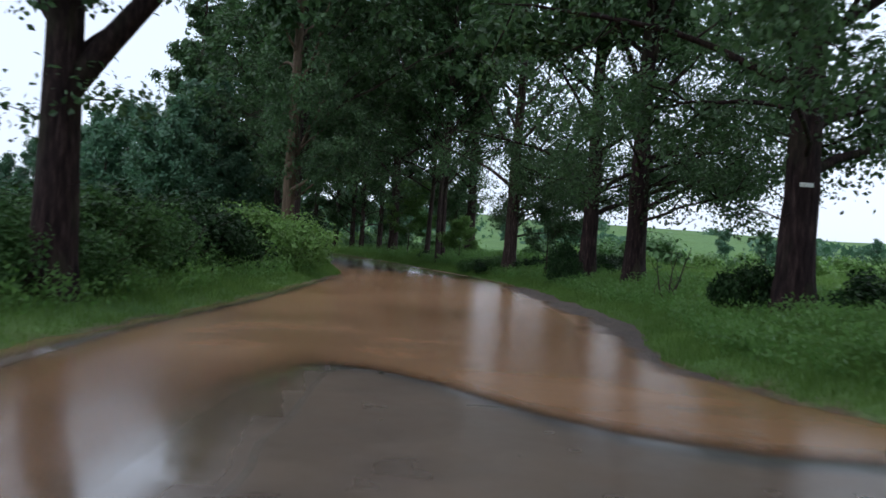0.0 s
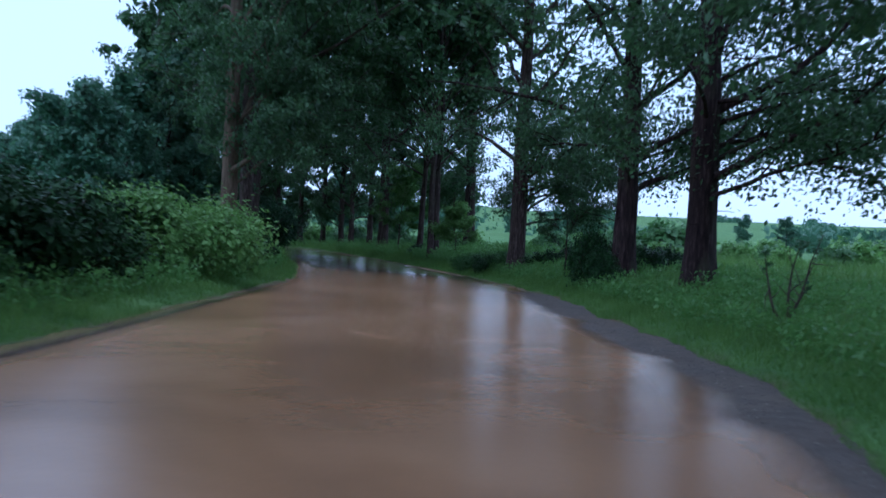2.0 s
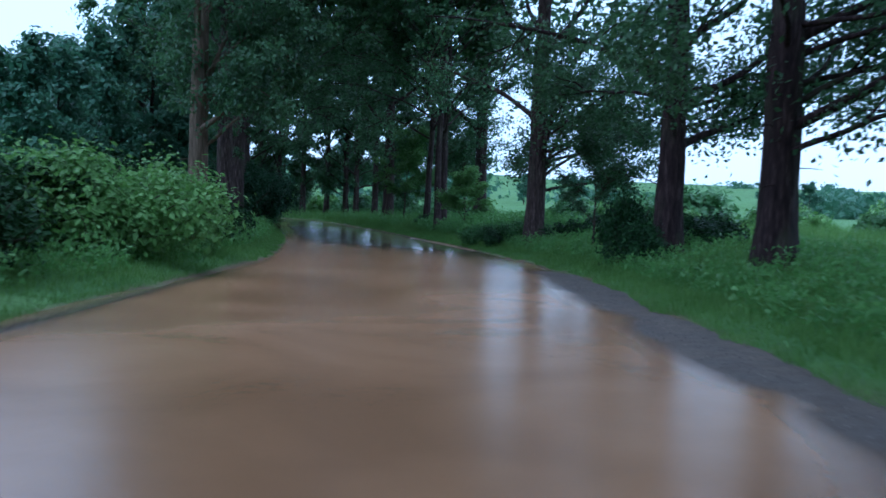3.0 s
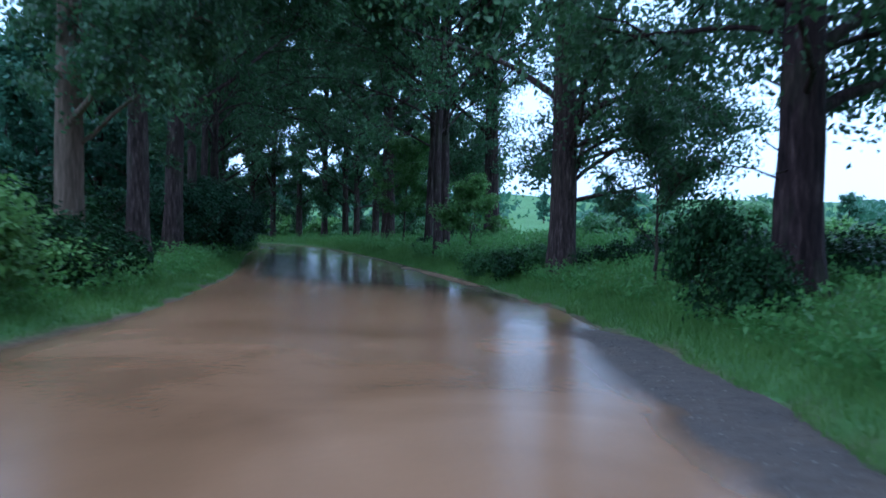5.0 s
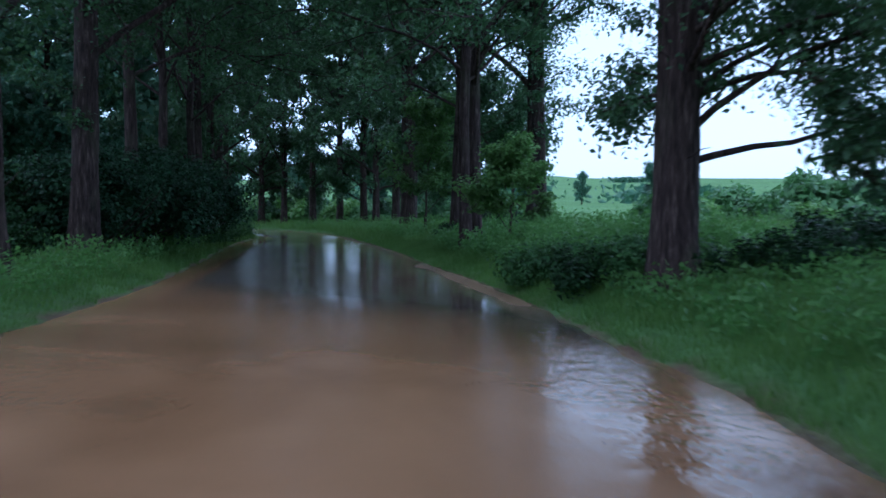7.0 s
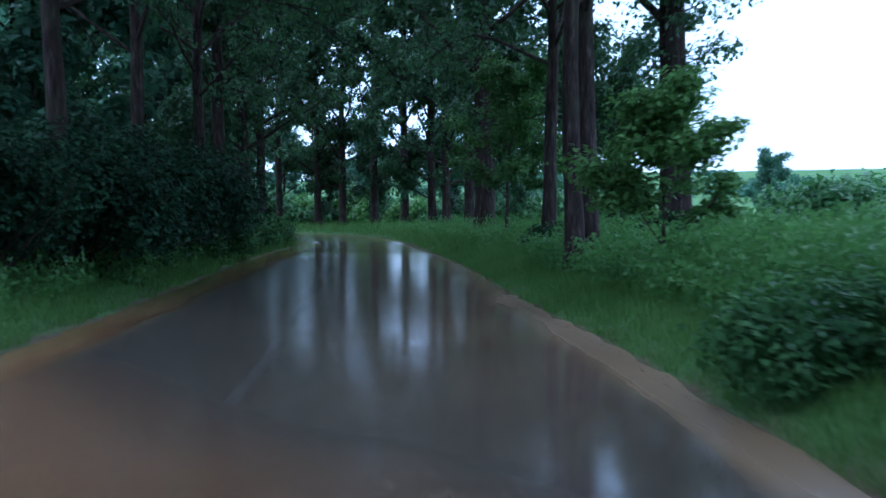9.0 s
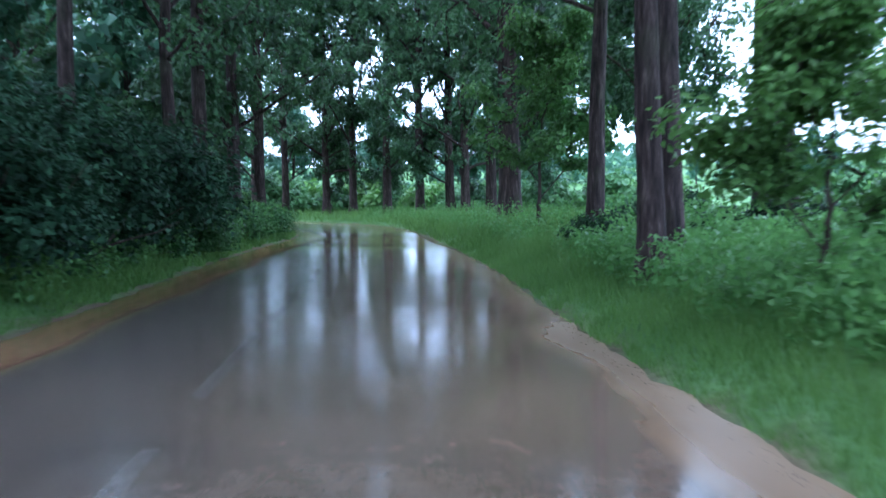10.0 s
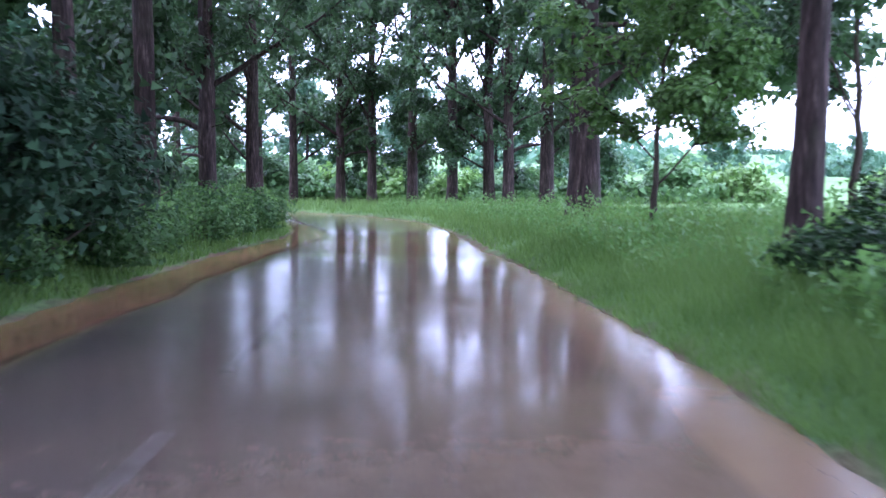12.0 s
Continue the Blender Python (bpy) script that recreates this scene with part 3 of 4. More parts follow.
POPLARS = [tree_meshes(11, 21, 0.33, 3.2, 4.4, 46000, 0.118, BARK_DARK, LEAF_POPLAR, arms=9, arm_weight=2, arm_fan=4.2, high_at=8, high_keep=0.5, high_leaf=0.44, gather=0.95, puff=0.78),
           tree_meshes(12, 23, 0.36, 3.8, 4.2, 46000, 0.118, BARK_DARK, LEAF_POPLAR, 0.01, arms=8, arm_weight=2, arm_fan=4.2, high_at=8, high_keep=0.5, high_leaf=0.44, gather=0.95, puff=0.78),
           tree_meshes(13, 19, 0.30, 3.0, 4.4, 46000, 0.118, BARK_DARK, LEAF_POPLAR, -0.015, arms=8, arm_weight=2, arm_fan=4.2, high_at=8, high_keep=0.5, high_leaf=0.44, gather=0.95, puff=0.78)]
WIDE = [tree_meshes(51, 20, 0.33, 4.0, 4.6, 40000, 0.13, BARK, LEAF_POPLAR, limbs_n=34, bias=0.65, high_keep=0.45, high_leaf=0.36, high_at=8.5),
        tree_meshes(52, 21, 0.36, 4.8, 4.4, 40000, 0.13, BARK, LEAF_POPLAR, 0.01, limbs_n=34, bias=0.65, high_keep=0.45, high_leaf=0.36, high_at=8.5)]
SLIM = [tree_meshes(53, 19, 0.165, 4.4, 5.0, 27000, 0.13, BARK, LEAF_POPLAR, 0, False, limbs_n=34, high_keep=0.4, high_at=8.5),
        tree_meshes(54, 18, 0.185, 4.3, 6.0, 30000, 0.13, BARK, LEAF_POPLAR, -0.01, False, limbs_n=34, high_keep=0.4, high_at=8.5)]
PALE = tree_meshes(15, 22, 0.36, 3.6, 3.4, 52000, 0.15, BARK_PALE, LEAF_POPLAR, bias=0.5, arms=4, high_keep=0.5, high_leaf=0.4)
THIN = [tree_meshes(41, 22, 0.31, 3.6, 3.8, 25000, 0.23, BARK, LEAF_POPLAR, arms=4, high_keep=1.0, high_leaf=0.32, simple=True, gather=0.8),
        tree_meshes(42, 24, 0.32, 4.4, 3.5, 25000, 0.23, BARK, LEAF_POPLAR, 0.01, arms=3, high_keep=1.0, high_leaf=0.32, simple=True, gather=0.8),
        tree_meshes(43, 20, 0.29, 3.0, 4.1, 25000, 0.23, BARK, LEAF_POPLAR, -0.015, arms=5, high_keep=1.0, high_leaf=0.32, simple=True, gather=0.8),
        tree_meshes(44, 22, 0.30, 4.6, 3.6, 25000, 0.23, BARK, LEAF_POPLAR, 0.005, False, arms=3, high_keep=1.0, high_leaf=0.32, simple=True, gather=0.8)]
FORKED = tree_meshes(19, 20, 0.36, 3.5, 3.4, 40000, 0.14, BARK_DARK, LEAF_POPLAR, fork=3.2, limbs_n=32, high_keep=0.5, high_leaf=0.4)
OPEN_TREE = tree_meshes(20, 21, 0.36, 3.4, 3.9, 44000, 0.118, BARK, LEAF_POPLAR, arms=13, arm_weight=3, arm_fan=3.2, high_keep=0.2, high_at=7.5)
FAR_TREE = tree_meshes(16, 13, 0.28, 1.0, 3.8, 9000, 0.46, BARK, LEAF_FAR_HAZED, 0, False, limbs_n=18, puff=0.95, high_keep=1.0, high_leaf=0.46, simple=True)
YOUNG = tree_meshes(17, 4.4, 0.055, 1.0, 1.6, 7500, 0.12, TWIG, LEAF_POPLAR, 0, False, limbs_n=12)
YOUNG_MAPLE = tree_meshes(27, 4.9, 0.06, 0.75, 1.8, 16000, 0.12, TWIG, LEAF_MAPLE, 0, False, limbs_n=12)
YOUNG_LIGHT = tree_meshes(18, 3.4, 0.05, 0.5, 1.3, 14000, 0.12, TWIG, LEAF_BRIGHT, 0, False, limbs_n=9)


def plant_tree(meshes, x, y, turn, s, label, category="tree", group="trees along the road", name="poplar_tree", sz=None):
    z = height_at(x, y)
    ob = thing(name, label, category, group)
    part("trunk", meshes[0], ob)
    part("crown", meshes[1], ob)
    ob.matrix_basis = scaled(x, y, z - 0.05, turn, s, sz)
    return ob


TALL = "tall roadside poplar with dark furrowed bark and dense green crown"
# x, y, variant, turn, size
# the last two of this row are unseen, added for shadow and reflections
RIGHT_ROW = [(6.3, 16.2, 2, 10, 1.08), (5.95, 28.4, 0, -20, 1.0), (5.3, 33.3, 2, 15, 1.02), (-4.2, 74.0, 0, 20, 1.2), (-4.5, 78.4, 3, -20, 0.8), (-5.9, 82.0, 1, 70, 0.75),
             (-8.2, 89.6, 2, 50, 0.85), (-9.3, 91.2, 1, 210, 0.8), (-10.95, 91.2, 3, 100, 0.85), (-13.6, 94.6, 1, 80, 0.8), (-16.1, 96.2, 0, 120, 0.8), (-17.95, 96.8, 2, 60, 0.85),
             (-21.2, 98.4, 3, 90, 0.8), (-24.5, 101.5, 2, 140, 0.85), (-31, 104, 0, 60, 0.9), (6.6, 6.0, 2, 0, 1.1), (6.2, -4, 0, 10, 1.1)]
# the last one, behind the start, is likewise an unseen addition that shades
LEFT_ROW = [(-7.3, 43.6, 0, 190, 0.9), (-8.2, 48.7, 1, 170, 0.85), (-12.9, 69.0, 1, 190, 0.75), (-14.1, 74.0, 2, 230, 0.85), (-19.5, 69.5, 1, 30, 0.85), (-16.3, 82.0, 3, 210, 0.85),
            (-22.5, 86.0, 1, 200, 0.85), (-6.6, -3, 1, 185, 1.0)]
for x, y, k, turn, s in RIGHT_ROW + LEFT_ROW:
    wide = 43 < y < 66
    reach_turn = 180 if wide else 0   # the long limbs lie over the road
    plant_tree(THIN[k] if y > 66 or y < 10 else WIDE[k % 2] if wide else POPLARS[k % 3], x, y, turn + reach_turn, s, TALL, sz=max(s, 0.85) * (1.15 if y > 66 else 1.0))
for x, y, k, turn in [(-0.35, 54.5, 0, 20), (-0.12, 55.1, 1, 250), (-1.2, 62.3, 1, 120), (-8.9, 52.9, 1, 40), (-10.0, 57.6, 0, 160), (-11.3, 64.0, 1, 300)]:
    plant_tree(SLIM[k], x, y, turn, 1.0, "slim-boled roadside poplar with a wide leafy crown")
plant_tree(WIDE[1], 1.65, 58.0, 150, 0.9, TALL)
plant_tree(OPEN_TREE, 3.05, 42.2, 5, 0.88, "roadside poplar with long low limbs over the field")
plant_tree(FORKED, -5.6, 13.0, 10, 0.9, "roadside poplar with a forked dark trunk among bushes")
plant_tree(PALE, -6.75, 38.7, 0, 0.8, "tall roadside poplar with pale brown lower trunk", sz=1.0)
# wood beyond the meadow, inside the bend
rng = np.random.RandomState(5)
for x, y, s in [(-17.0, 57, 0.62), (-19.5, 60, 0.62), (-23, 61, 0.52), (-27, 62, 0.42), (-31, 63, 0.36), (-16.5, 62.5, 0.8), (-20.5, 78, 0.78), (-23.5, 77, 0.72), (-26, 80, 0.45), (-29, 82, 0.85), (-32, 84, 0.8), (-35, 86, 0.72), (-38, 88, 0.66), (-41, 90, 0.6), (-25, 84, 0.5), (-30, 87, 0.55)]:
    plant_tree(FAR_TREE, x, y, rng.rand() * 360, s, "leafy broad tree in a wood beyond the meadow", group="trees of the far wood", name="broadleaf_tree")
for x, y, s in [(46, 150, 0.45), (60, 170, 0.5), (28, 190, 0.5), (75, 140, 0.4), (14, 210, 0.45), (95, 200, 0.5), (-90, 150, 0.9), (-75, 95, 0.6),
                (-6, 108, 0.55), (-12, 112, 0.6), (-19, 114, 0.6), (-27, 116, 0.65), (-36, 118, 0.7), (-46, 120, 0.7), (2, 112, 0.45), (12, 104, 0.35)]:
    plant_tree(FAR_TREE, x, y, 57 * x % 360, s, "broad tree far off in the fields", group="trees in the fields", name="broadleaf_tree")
plant_tree(YOUNG_MAPLE, -2.75, 67.0, 0, 1.0, "young tree with a fresh green crown in the grass", "young tree", "", "young_tree")
plant_tree(YOUNG, 4.2, 37.1, 90, 0.66, "young tree with a clear thin stem on the verge", "young tree", "", "young_tree")
plant_tree(YOUNG, 0.75, 69.0, 40, 1.45, "half-grown tree with loose dark green crown", "young tree", "", "young_tree")
plant_tree(YOUNG_LIGHT, 0.8, 51.0, 30, 0.8, "bright green young tree leaning over tall weeds", "young tree", "", "young_tree", 0.7)

BUSHES = [bush_meshes(31, 3.2, 2.6, 1.7, 9000, 0.11, LEAF_DARK_SHADED, simple=True), bush_meshes(32, 2.4, 2.2, 1.3, 5600, 0.115, LEAF_DARK_SHADED), bush_meshes(33, 3.4, 3.0, 1.7, 12000, 0.115, LEAF_BRIGHT),
          bush_meshes(34, 3.4, 3.0, 1.9, 2600, 0.3, LEAF_FIELD, 8, simple=True), bush_meshes(35, 3.0, 2.6, 1.7, 2400, 0.28, LEAF_BRIGHT, 8, simple=True)]


def plant_bush(k, x, y, turn, s, label, sz=None, group="roadside bushes"):
    ob = thing("bush", label, "bush", group)
    part("branchwood", BUSHES[k][0], ob)
    part("foliage", BUSHES[k][1], ob)
    ob.matrix_basis = scaled(x, y, height_at(x, y) - 0.05, turn, s, sz)


for x, y, s in [(-13, 41, 0.4), (-14, 46, 0.42), (-14.5, 51, 0.42), (-16, 56, 0.45), (-14, 60, 0.42)]:
    plant_tree(FAR_TREE, x, y, 70 * x % 360, s, "low leafy tree behind the roadside row", group="trees behind the row", name="broadleaf_tree")
DARK = "green thorny bush at the edge of the verge, leaf colour darkened for shade"
BUSHES.append(bush_meshes(37, 2.4, 1.9, 1.0, 7500, 0.085, LEAF_DARK_SHADED, 12, 0.2, 40, simple=True))
BUSHES.append(bush_meshes(38, 3.2, 2.6, 1.7, 6500, 0.13, LEAF_FAR_HAZED))
BUSHES.append(bush_meshes(36, 3.2, 2.8, 2.0, 24000, 0.085, LEAF_THICKET_SHADED, 18, 0.34, simple=True))
BUSHES.append(bush_meshes(39, 2.6, 2.0, 0.95, 7000, 0.09, LEAF_UNDER, 10, 0.2, 60, simple=True))
for x, y, turn, s in [(-9.3, 55.4, 0, 0.8), (-9.9, 57.9, 80, 0.85), (-10.3, 60.2, 140, 0.9), (-10.8, 62.6, 220, 1.0), (-11.3, 65.0, 300, 1.0), (-11.9, 67.6, 30, 1.05), (-12.6, 70.3, 110, 1.1), (-13.2, 73.0, 200, 1.1), (-14.3, 75.8, 260, 1.15)]:
    plant_bush(8, x, y, turn, s, "knee-high tangle of green undergrowth on the verge", group="verge undergrowth")
for x, y, turn, s in [ (2.9, 43.2, 20, 0.8), (1.6, 45.6, 90, 0.8)]:
    plant_bush(8, x, y, turn, s, "low clump of weeds in the verge grass", group="weed clumps")
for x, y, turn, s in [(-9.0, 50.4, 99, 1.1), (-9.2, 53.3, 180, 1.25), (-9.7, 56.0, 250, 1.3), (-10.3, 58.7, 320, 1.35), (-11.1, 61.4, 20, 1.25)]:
    plant_bush(7, x, y, turn, s, "tall dense green thicket bush by the verge, leaf colour blackened for shade")
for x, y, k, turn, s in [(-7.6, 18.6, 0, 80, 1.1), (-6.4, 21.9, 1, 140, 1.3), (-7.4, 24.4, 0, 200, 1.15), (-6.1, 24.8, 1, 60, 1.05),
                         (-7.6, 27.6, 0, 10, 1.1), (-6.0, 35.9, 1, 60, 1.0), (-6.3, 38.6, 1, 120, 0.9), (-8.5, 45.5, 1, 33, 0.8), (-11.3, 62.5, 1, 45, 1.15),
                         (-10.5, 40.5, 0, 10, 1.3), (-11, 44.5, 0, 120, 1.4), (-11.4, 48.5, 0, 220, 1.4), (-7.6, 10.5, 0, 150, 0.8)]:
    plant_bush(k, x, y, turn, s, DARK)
BUSHES.append(bush_meshes(40, 2.7, 2.3, 1.5, 9500, 0.1, LEAF_UNDER))
for x, y, turn, s in [(-6.4, 8.6, 90, 0.75), (-6.3, 11.6, 200, 0.8), (-5.8, 14.2, 60, 0.7), (-6.5, 16.4, 20, 1.05), (-6.2, 19.2, 300, 0.95), (-7.4, 13.6, 150, 1.0)]:
    plant_bush(9, x, y, turn, s, "mid-green leafy bush close to the verge")
for x, y, turn, s in [(7.6, 15.0, 30, 1.0), (4.4, 41.3, 0, 0.7), (2.1, 43.4, 70, 0.75), (5.6, 43.0, 45, 0.9), (7.8, 42.0, 210, 1.0), (6.6, 35.0, 75, 0.9), (5.1, 36.2, 160, 0.6), (-1.0, 60.0, 100, 0.7), (0.4, 63.5, 45, 0.9), (1.7, 57.3, 10, 0.8)]:
    plant_bush(5, x, y, turn, s, "low ragged dark bush in the tall grass")
for x, y, turn, s in [(-9.3, 17.5, 50, 0.85), (-9.6, 21.5, 90, 0.95), (-9.8, 25.5, 140, 1.05), (-8.8, 30.5, 300, 1.0)]:
    plant_bush(6, x, y, turn, s, "bush behind the roadside thicket, tinted blue-green with haze")
plant_bush(5, 5.85, 16.9, 130, 0.65, "low ragged dark bush beside a thick trunk", 1.15)
plant_bush(1, 4.5, 32.6, 15, 0.5, "leafy dark green shrub beside a thick trunk", 0.8)
plant_bush(1, 4.75, 35.6, 70, 0.62, "tall leafy dark green shrub between two trunks", 1.2)
for x, y, turn, s in [(-6.1, 29.3, 20, 1.15), (-6.0, 32.4, 160, 1.0), (-6.2, 35.0, 250, 0.7)]:
    plant_bush(2, x, y, turn, s, "light green elder bush with fresh leaves")
rng = np.random.RandomState(8)
for i in range(16):
    plant_bush(3 + i % 2, 16 + rng.rand() * 60, 75 + rng.rand() * 70, rng.rand() * 360, 0.9 + 1.2 * rng.rand(), "bush of a field hedge", group="field bushes")
for i in range(12):
    plant_bush(3 + i % 2, 7 + rng.rand() * 24, 66 + rng.rand() * 34, rng.rand() * 360, 0.6 + 0.7 * rng.rand(), "loose shrub in the wet field", group="field bushes")
for i in range(30):
    plant_bush(4 if i % 3 == 0 else 3, 2 - 1.6 * i + rng.randn(), 99 + rng.rand() * 9 + 0.25 * i, rng.rand() * 360, 0.8 + 0.8 * rng.rand(), "bush behind the bend of the road", group="bushes at the bend")


# ---------------------------------------------------------------- grass
def scatter(n, rng, side, dmin, dmax, y0, y1):
    """Places beside the road: n candidates at dmin..dmax from the edge."""
    i = np.interp(y0 + (y1 - y0) * rng.rand(n), LINE[:, 1], np.arange(len(LINE))) if side else rng.rand(n) * (len(LINE) - 1)
    d = dmin + (dmax - dmin) * np.minimum(-0.36 * np.log(1 - 0.985 * rng.rand(n)), 1.5)
    c = np.stack([np.interp(i, np.arange(len(LINE)), LINE[:, k]) for k in range(3)], 1)
    nn = np.stack([np.interp(i, np.arange(len(LINE)), NORM[:, k]) for k in range(2)], 1)
    off = side * (c[:, 2] + d)
    return c[:, 0] + nn[:, 0] * off, c[:, 1] + nn[:, 1] * off


def blades(x, y, h, width, rng):
    z, d = land(x, y)
    ok = d > 0.03 + 0.2 * (value_noise(x, y, 0.7) + 0.2)
    x, y, z, d, h = x[ok], y[ok], z[ok], d[ok], h[ok]
    h = h * (0.3 + 0.7 * sstep(0.05, 1.5, d)) * (0.45 + 1.1 * (0.6 * value_noise(x, y, 1.3) + 0.4 * value_noise(x + 5, y, 0.5) + 0.5))
    n = len(x)
    az = rng.rand(n) * 6.3
    lean = h * (0.2 + 0.9 * rng.rand(n))
    ca, sa = np.cos(az), np.sin(az)
    w = width * (0.6 + 0.8 * rng.rand(n))
    b0 = np.stack([x - sa * w, y + ca * w, z - 0.03], 1)
    b1 = np.stack([x + sa * w, y - ca * w, z - 0.03], 1)
    tp = np.stack([x + ca * lean, y + sa * lean, z + h], 1)
    return np.stack([b0, b1, tp], 1).reshape(-1, 3), np.arange(3 * n).reshape(n, 3)


rng = np.random.RandomState(21)
for side, label in ((1, "wet green verge grass, short by the road and taller behind"), (-1, "wet green verge grass below the bushes")):
    ps = []
    # number, reach from the edge, height, half width, stretch of the road
    right = ((100000, 2.2, 0.19, 0.0045, -3, 64), (100000, 6.5, 0.27, 0.0055, -4, 68), (20000, 8, 0.36, 0.014, 64, 100))
    left = ((60000, 1.6, 0.2, 0.0045, -3, 64), (36000, 3.0, 0.32, 0.006, -4, 66), (26000, 5, 0.55, 0.012, 54, 92))
    for n, dmax, h, w, y0, y1 in (right if side > 0 else left):
        x, y = scatter(n, rng, side, -0.12, dmax, y0, y1)
        ps.append(blades(x, y, np.full(n, h) * (0.6 + 0.8 * rng.rand(n)), w, rng))
    v, f = join(ps)
    tagged(new("grass", mesh_np("grass", v, f, GRASS_MAT)), label, "grass", kind="stuff")

# meadow tussocks
x, y = np.concatenate([9.5 + 40 * rng.rand(26000) ** 1.5, -11 - 38 * rng.rand(14000)]), np.concatenate([8 + 90 * rng.rand(26000), 5 + 80 * rng.rand(14000)])
v, f = blades(x, y, 0.45 + 0.3 * rng.rand(len(x)), 0.014, rng)
tagged(new("meadow_grass", mesh_np("meadow_grass", v, f, GRASS_MAT)), "tall loose meadow grass in the fields", "grass", kind="stuff")

# leafy weeds on the right bank and under the bushes
ps = []
for n, side, d0, d1, y0, y1, hh in ((1300, 1, 0.9, 5.0, 43, 58, 0.5), (1500, 1, 0.8, 6, 8, 44, 0.34), (500, -1, 0.7, 2.4, 10, 54, 0.5), (900, -1, 0.5, 3.2, 54, 80, 0.85), (500, 1, 0.8, 6, 58, 88, 0.6), (1000, 1, 1.3, 4.5, 43.5, 50, 0.66)):
    x, y = scatter(n, rng, side, d0, d1, y0, y1)
    z, d = land(x, y)
    for xx, yy, zz in zip(x, y, z):
        k = 20
        hgt = hh * (0.6 + 0.7 * rng.rand())
        t = rng.rand(k)
        ps.append(np.stack([xx + rng.randn(k) * 0.11, yy + rng.randn(k) * 0.11, zz + t * hgt], 1))
v, f = leaf_quads(np.concatenate(ps), 0.085, rng, 0.0, 0.5, simple=True)
tagged(new("weeds", mesh_np("weeds", v, f, WEED_MAT)), "leafy nettles and weeds in the tall grass", "weeds", kind="stuff")

# hedges and copses on the far slopes
cs = []
for k in range(46):
    a, r = radians(-75 + 150 * rng.rand()), 170 + 500 * rng.rand() ** 1.3
    cx, cy = r * math.sin(a), 40 + r * math.cos(a)
    run = rng.rand() * math.pi
    ln, hh = 10 + 40 * rng.rand(), 3 + 5 * rng.rand()
    t = rng.randn(420) * ln * 0.5
    px, py = cx + math.cos(run) * t + rng.randn(420) * 2, cy + math.sin(run) * t + rng.randn(420) * 2
    cs.append(np.stack([px, py, land(px, py)[0] + rng.rand(420) * hh], 1))
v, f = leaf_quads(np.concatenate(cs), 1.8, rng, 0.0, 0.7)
tagged(new("far_hedges", mesh_np("far_hedges", v, f, LEAF_FAR_HAZED)), "hedges and copses on distant slopes, haze in the leaf colour", "hedge", kind="stuff")

# gravel along the shoulder
def pebbles(n, y0, y1, d0, d1, size):
    i = np.interp(y0 + (y1 - y0) * rng.rand(n), LINE[:, 1], np.arange(len(LINE)))
    c = np.stack([np.interp(i, np.arange(len(LINE)), LINE[:, k]) for k in range(3)], 1)
    nn = np.stack([np.interp(i, np.arange(len(LINE)), NORM[:, k]) for k in range(2)], 1)
    off = c[:, 2] + d0 + (d1 - d0) * rng.rand(n)
    x, y = c[:, 0] + nn[:, 0] * off, c[:, 1] + nn[:, 1] * off
    z = np.maximum(road_height(x, y, off, c[:, 2]), land(x, y)[0])
    s = size * (0.5 + rng.rand(n) ** 2)
    ring = np.array([[1, 0, 0], [0, 1, 0], [-1, 0, 0], [0, -1, 0], [0, 0, 0.7]])
    turn = rng.rand(n) * 6.3
    rx_ = ring[None, :, 0] * np.cos(turn)[:, None] - ring[None, :, 1] * np.sin(turn)[:, None]
    ry_ = ring[None, :, 0] * np.sin(turn)[:, None] + ring[None, :, 1] * np.cos(turn)[:, None]
    v = np.stack([x[:, None] + rx_ * s[:, None] * (0.7 + 0.6 * rng.rand(n))[:, None], y[:, None] + ry_ * s[:, None], z[:, None] - 0.003 + ring[None, :, 2] * s[:, None]], -1)
    f = np.array([[0, 1, 4], [1, 2, 4], [2, 3, 4], [3, 0, 4]])
    return v.reshape(-1, 3), (f[None] + 5 * np.arange(n)[:, None, None]).reshape(-1, 3)


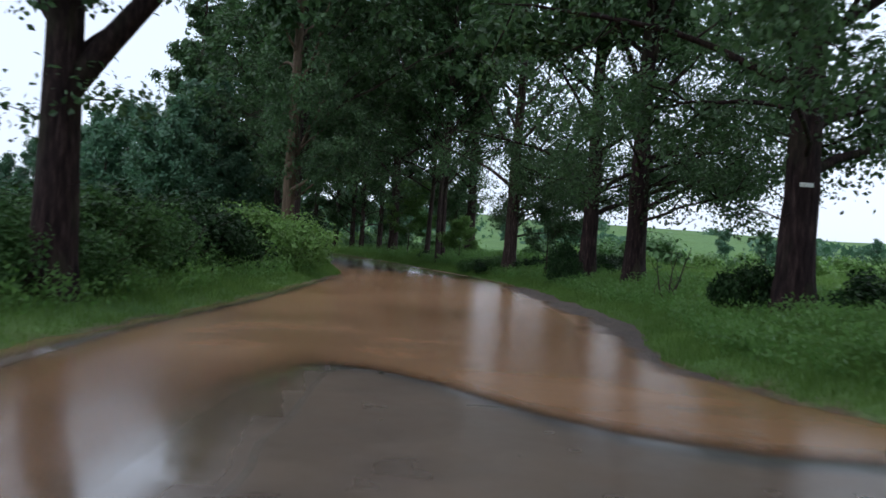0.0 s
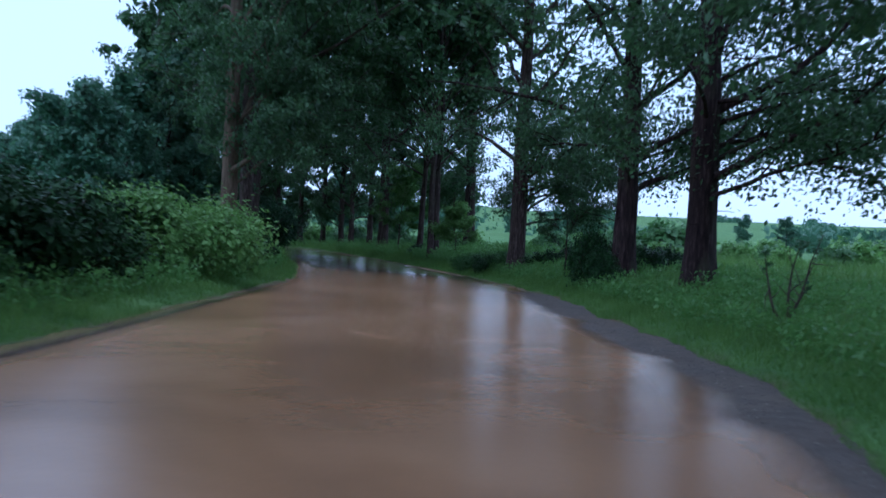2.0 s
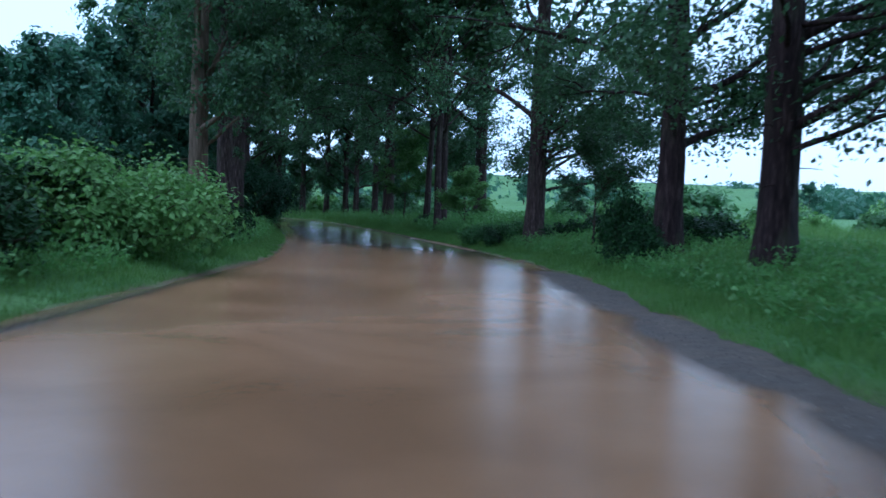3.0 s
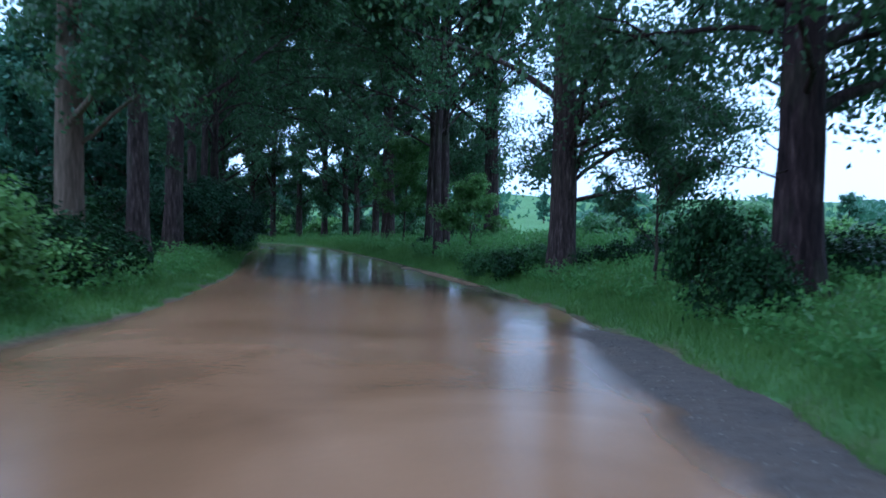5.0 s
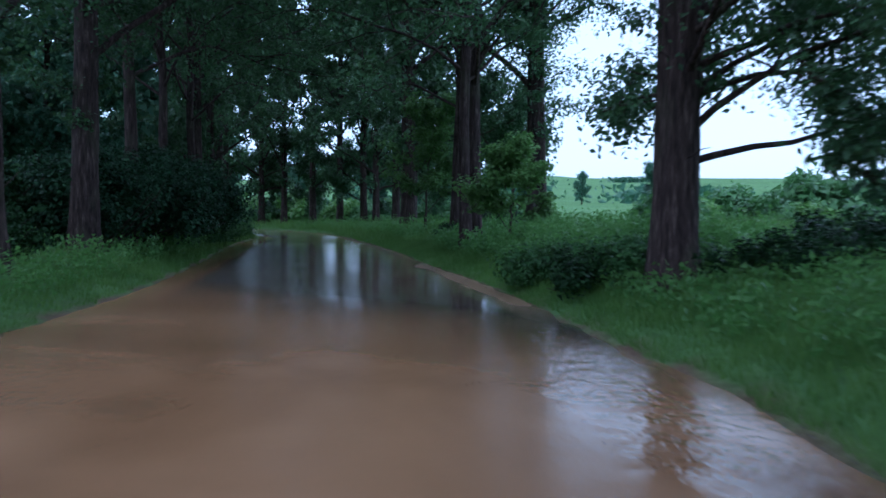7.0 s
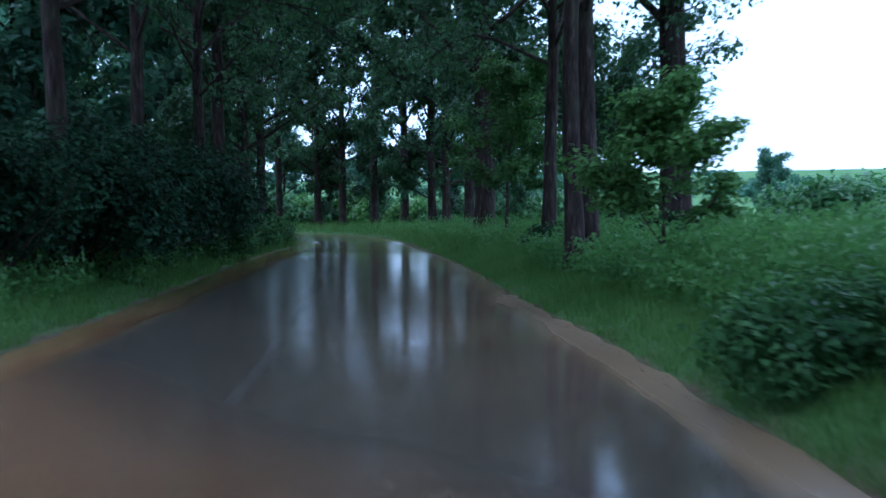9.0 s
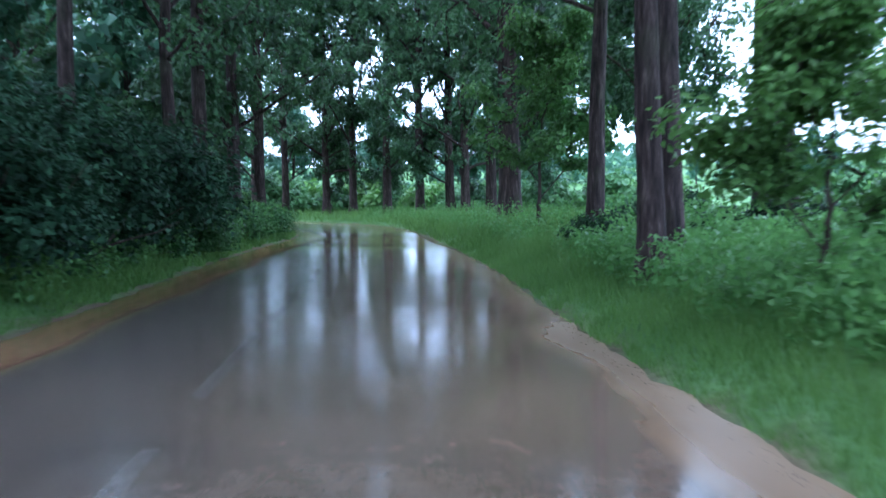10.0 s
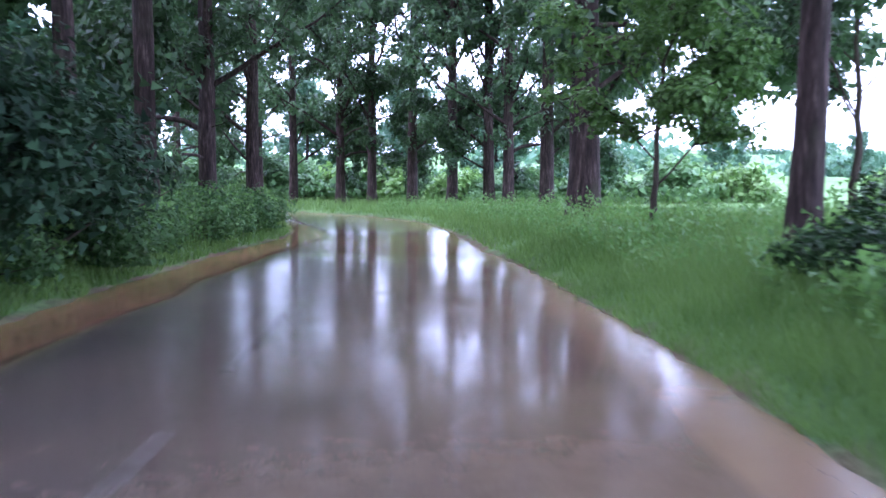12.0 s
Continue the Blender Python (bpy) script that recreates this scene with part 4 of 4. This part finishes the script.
v, f = join([pebbles(6500, 12, 36, -0.9, 0.15, 0.013), pebbles(1600, 4, 13, -0.35, 0.2, 0.010), pebbles(2200, 44, 66, -0.3, 0.2, 0.010)])
tagged(new("gravel", mesh_np("gravel", v, f, STONE_MAT)), "wet loose gravel along the edge of the asphalt", "gravel", kind="stuff")


# crooked sapling in the tall grass
sap_rng, tips = np.random.RandomState(77), []
sapling = thing("sapling", "thin crooked sapling with few leaves in tall grass", "sapling")
for az, up, ln in ((0.3, 3.0, 1.5), (2.9, 1.3, 1.2), (4.4, 2.6, 0.8), (1.4, 3.5, 1.3)):
    st = wobble((0, 0, -0.1), (math.cos(az), math.sin(az), up), ln, 7, 0.09, sap_rng, 0.03)
    pieces = [tube(st, np.linspace(0.03, 0.006, 8), 6, sap_rng)]
    for j in (3, 4, 5):
        tw = wobble(st[j], sap_rng.randn(3) * 0.6 + np.array([0, 0, 0.7]), 0.5, 4, 0.15, sap_rng)
        pieces.append(tube(tw, np.linspace(0.01, 0.003, 5), 4, sap_rng))
    tips.append(st[-2:])
    v, f = join(pieces)
    part("stem", mesh_np("stem", v, f, TWIG, True), sapling)
c, facing = clump_leaves(np.concatenate(tips), 0.14, 80, sap_rng)
v, f = leaf_quads(c, 0.09, sap_rng, facing=facing)
part("leaves", mesh_np("leaves", v, f, LEAF_POPLAR), sapling, "few dark green leaves at the tips")
sapling.location = (5.5, 22.0, height_at(5.5, 22.0))

# pale plate on the thick trunk
bm = bmesh.new()
bmesh.ops.create_cube(bm, size=1)
bmesh.ops.scale(bm, vec=(0.24, 0.015, 0.075), verts=bm.verts)
bmesh.ops.bevel(bm, geom=bm.edges[:], offset=0.004, segments=2, affect="EDGES")
plate = bpy.data.meshes.new("marker_plate")
bm.to_mesh(plate)
plate_mat, pn, pl, po = material("pale_enamel")
pp = principled(pn, pl, po, 0.4)
pl.new(ramp(pn, pl, noise_tex(pn, pl, coords(pn, pl), 30, 4), [(0.3, (0.45, 0.45, 0.43)), (0.6, (0.75, 0.75, 0.72))]), pp.inputs["Base Color"])
plate.materials.append(plate_mat)
ob = tagged(new("marker_plate", plate), "small pale marker plate nailed to a thick trunk", "marker plate")
ob.location = (6.22, 15.83, 2.85)
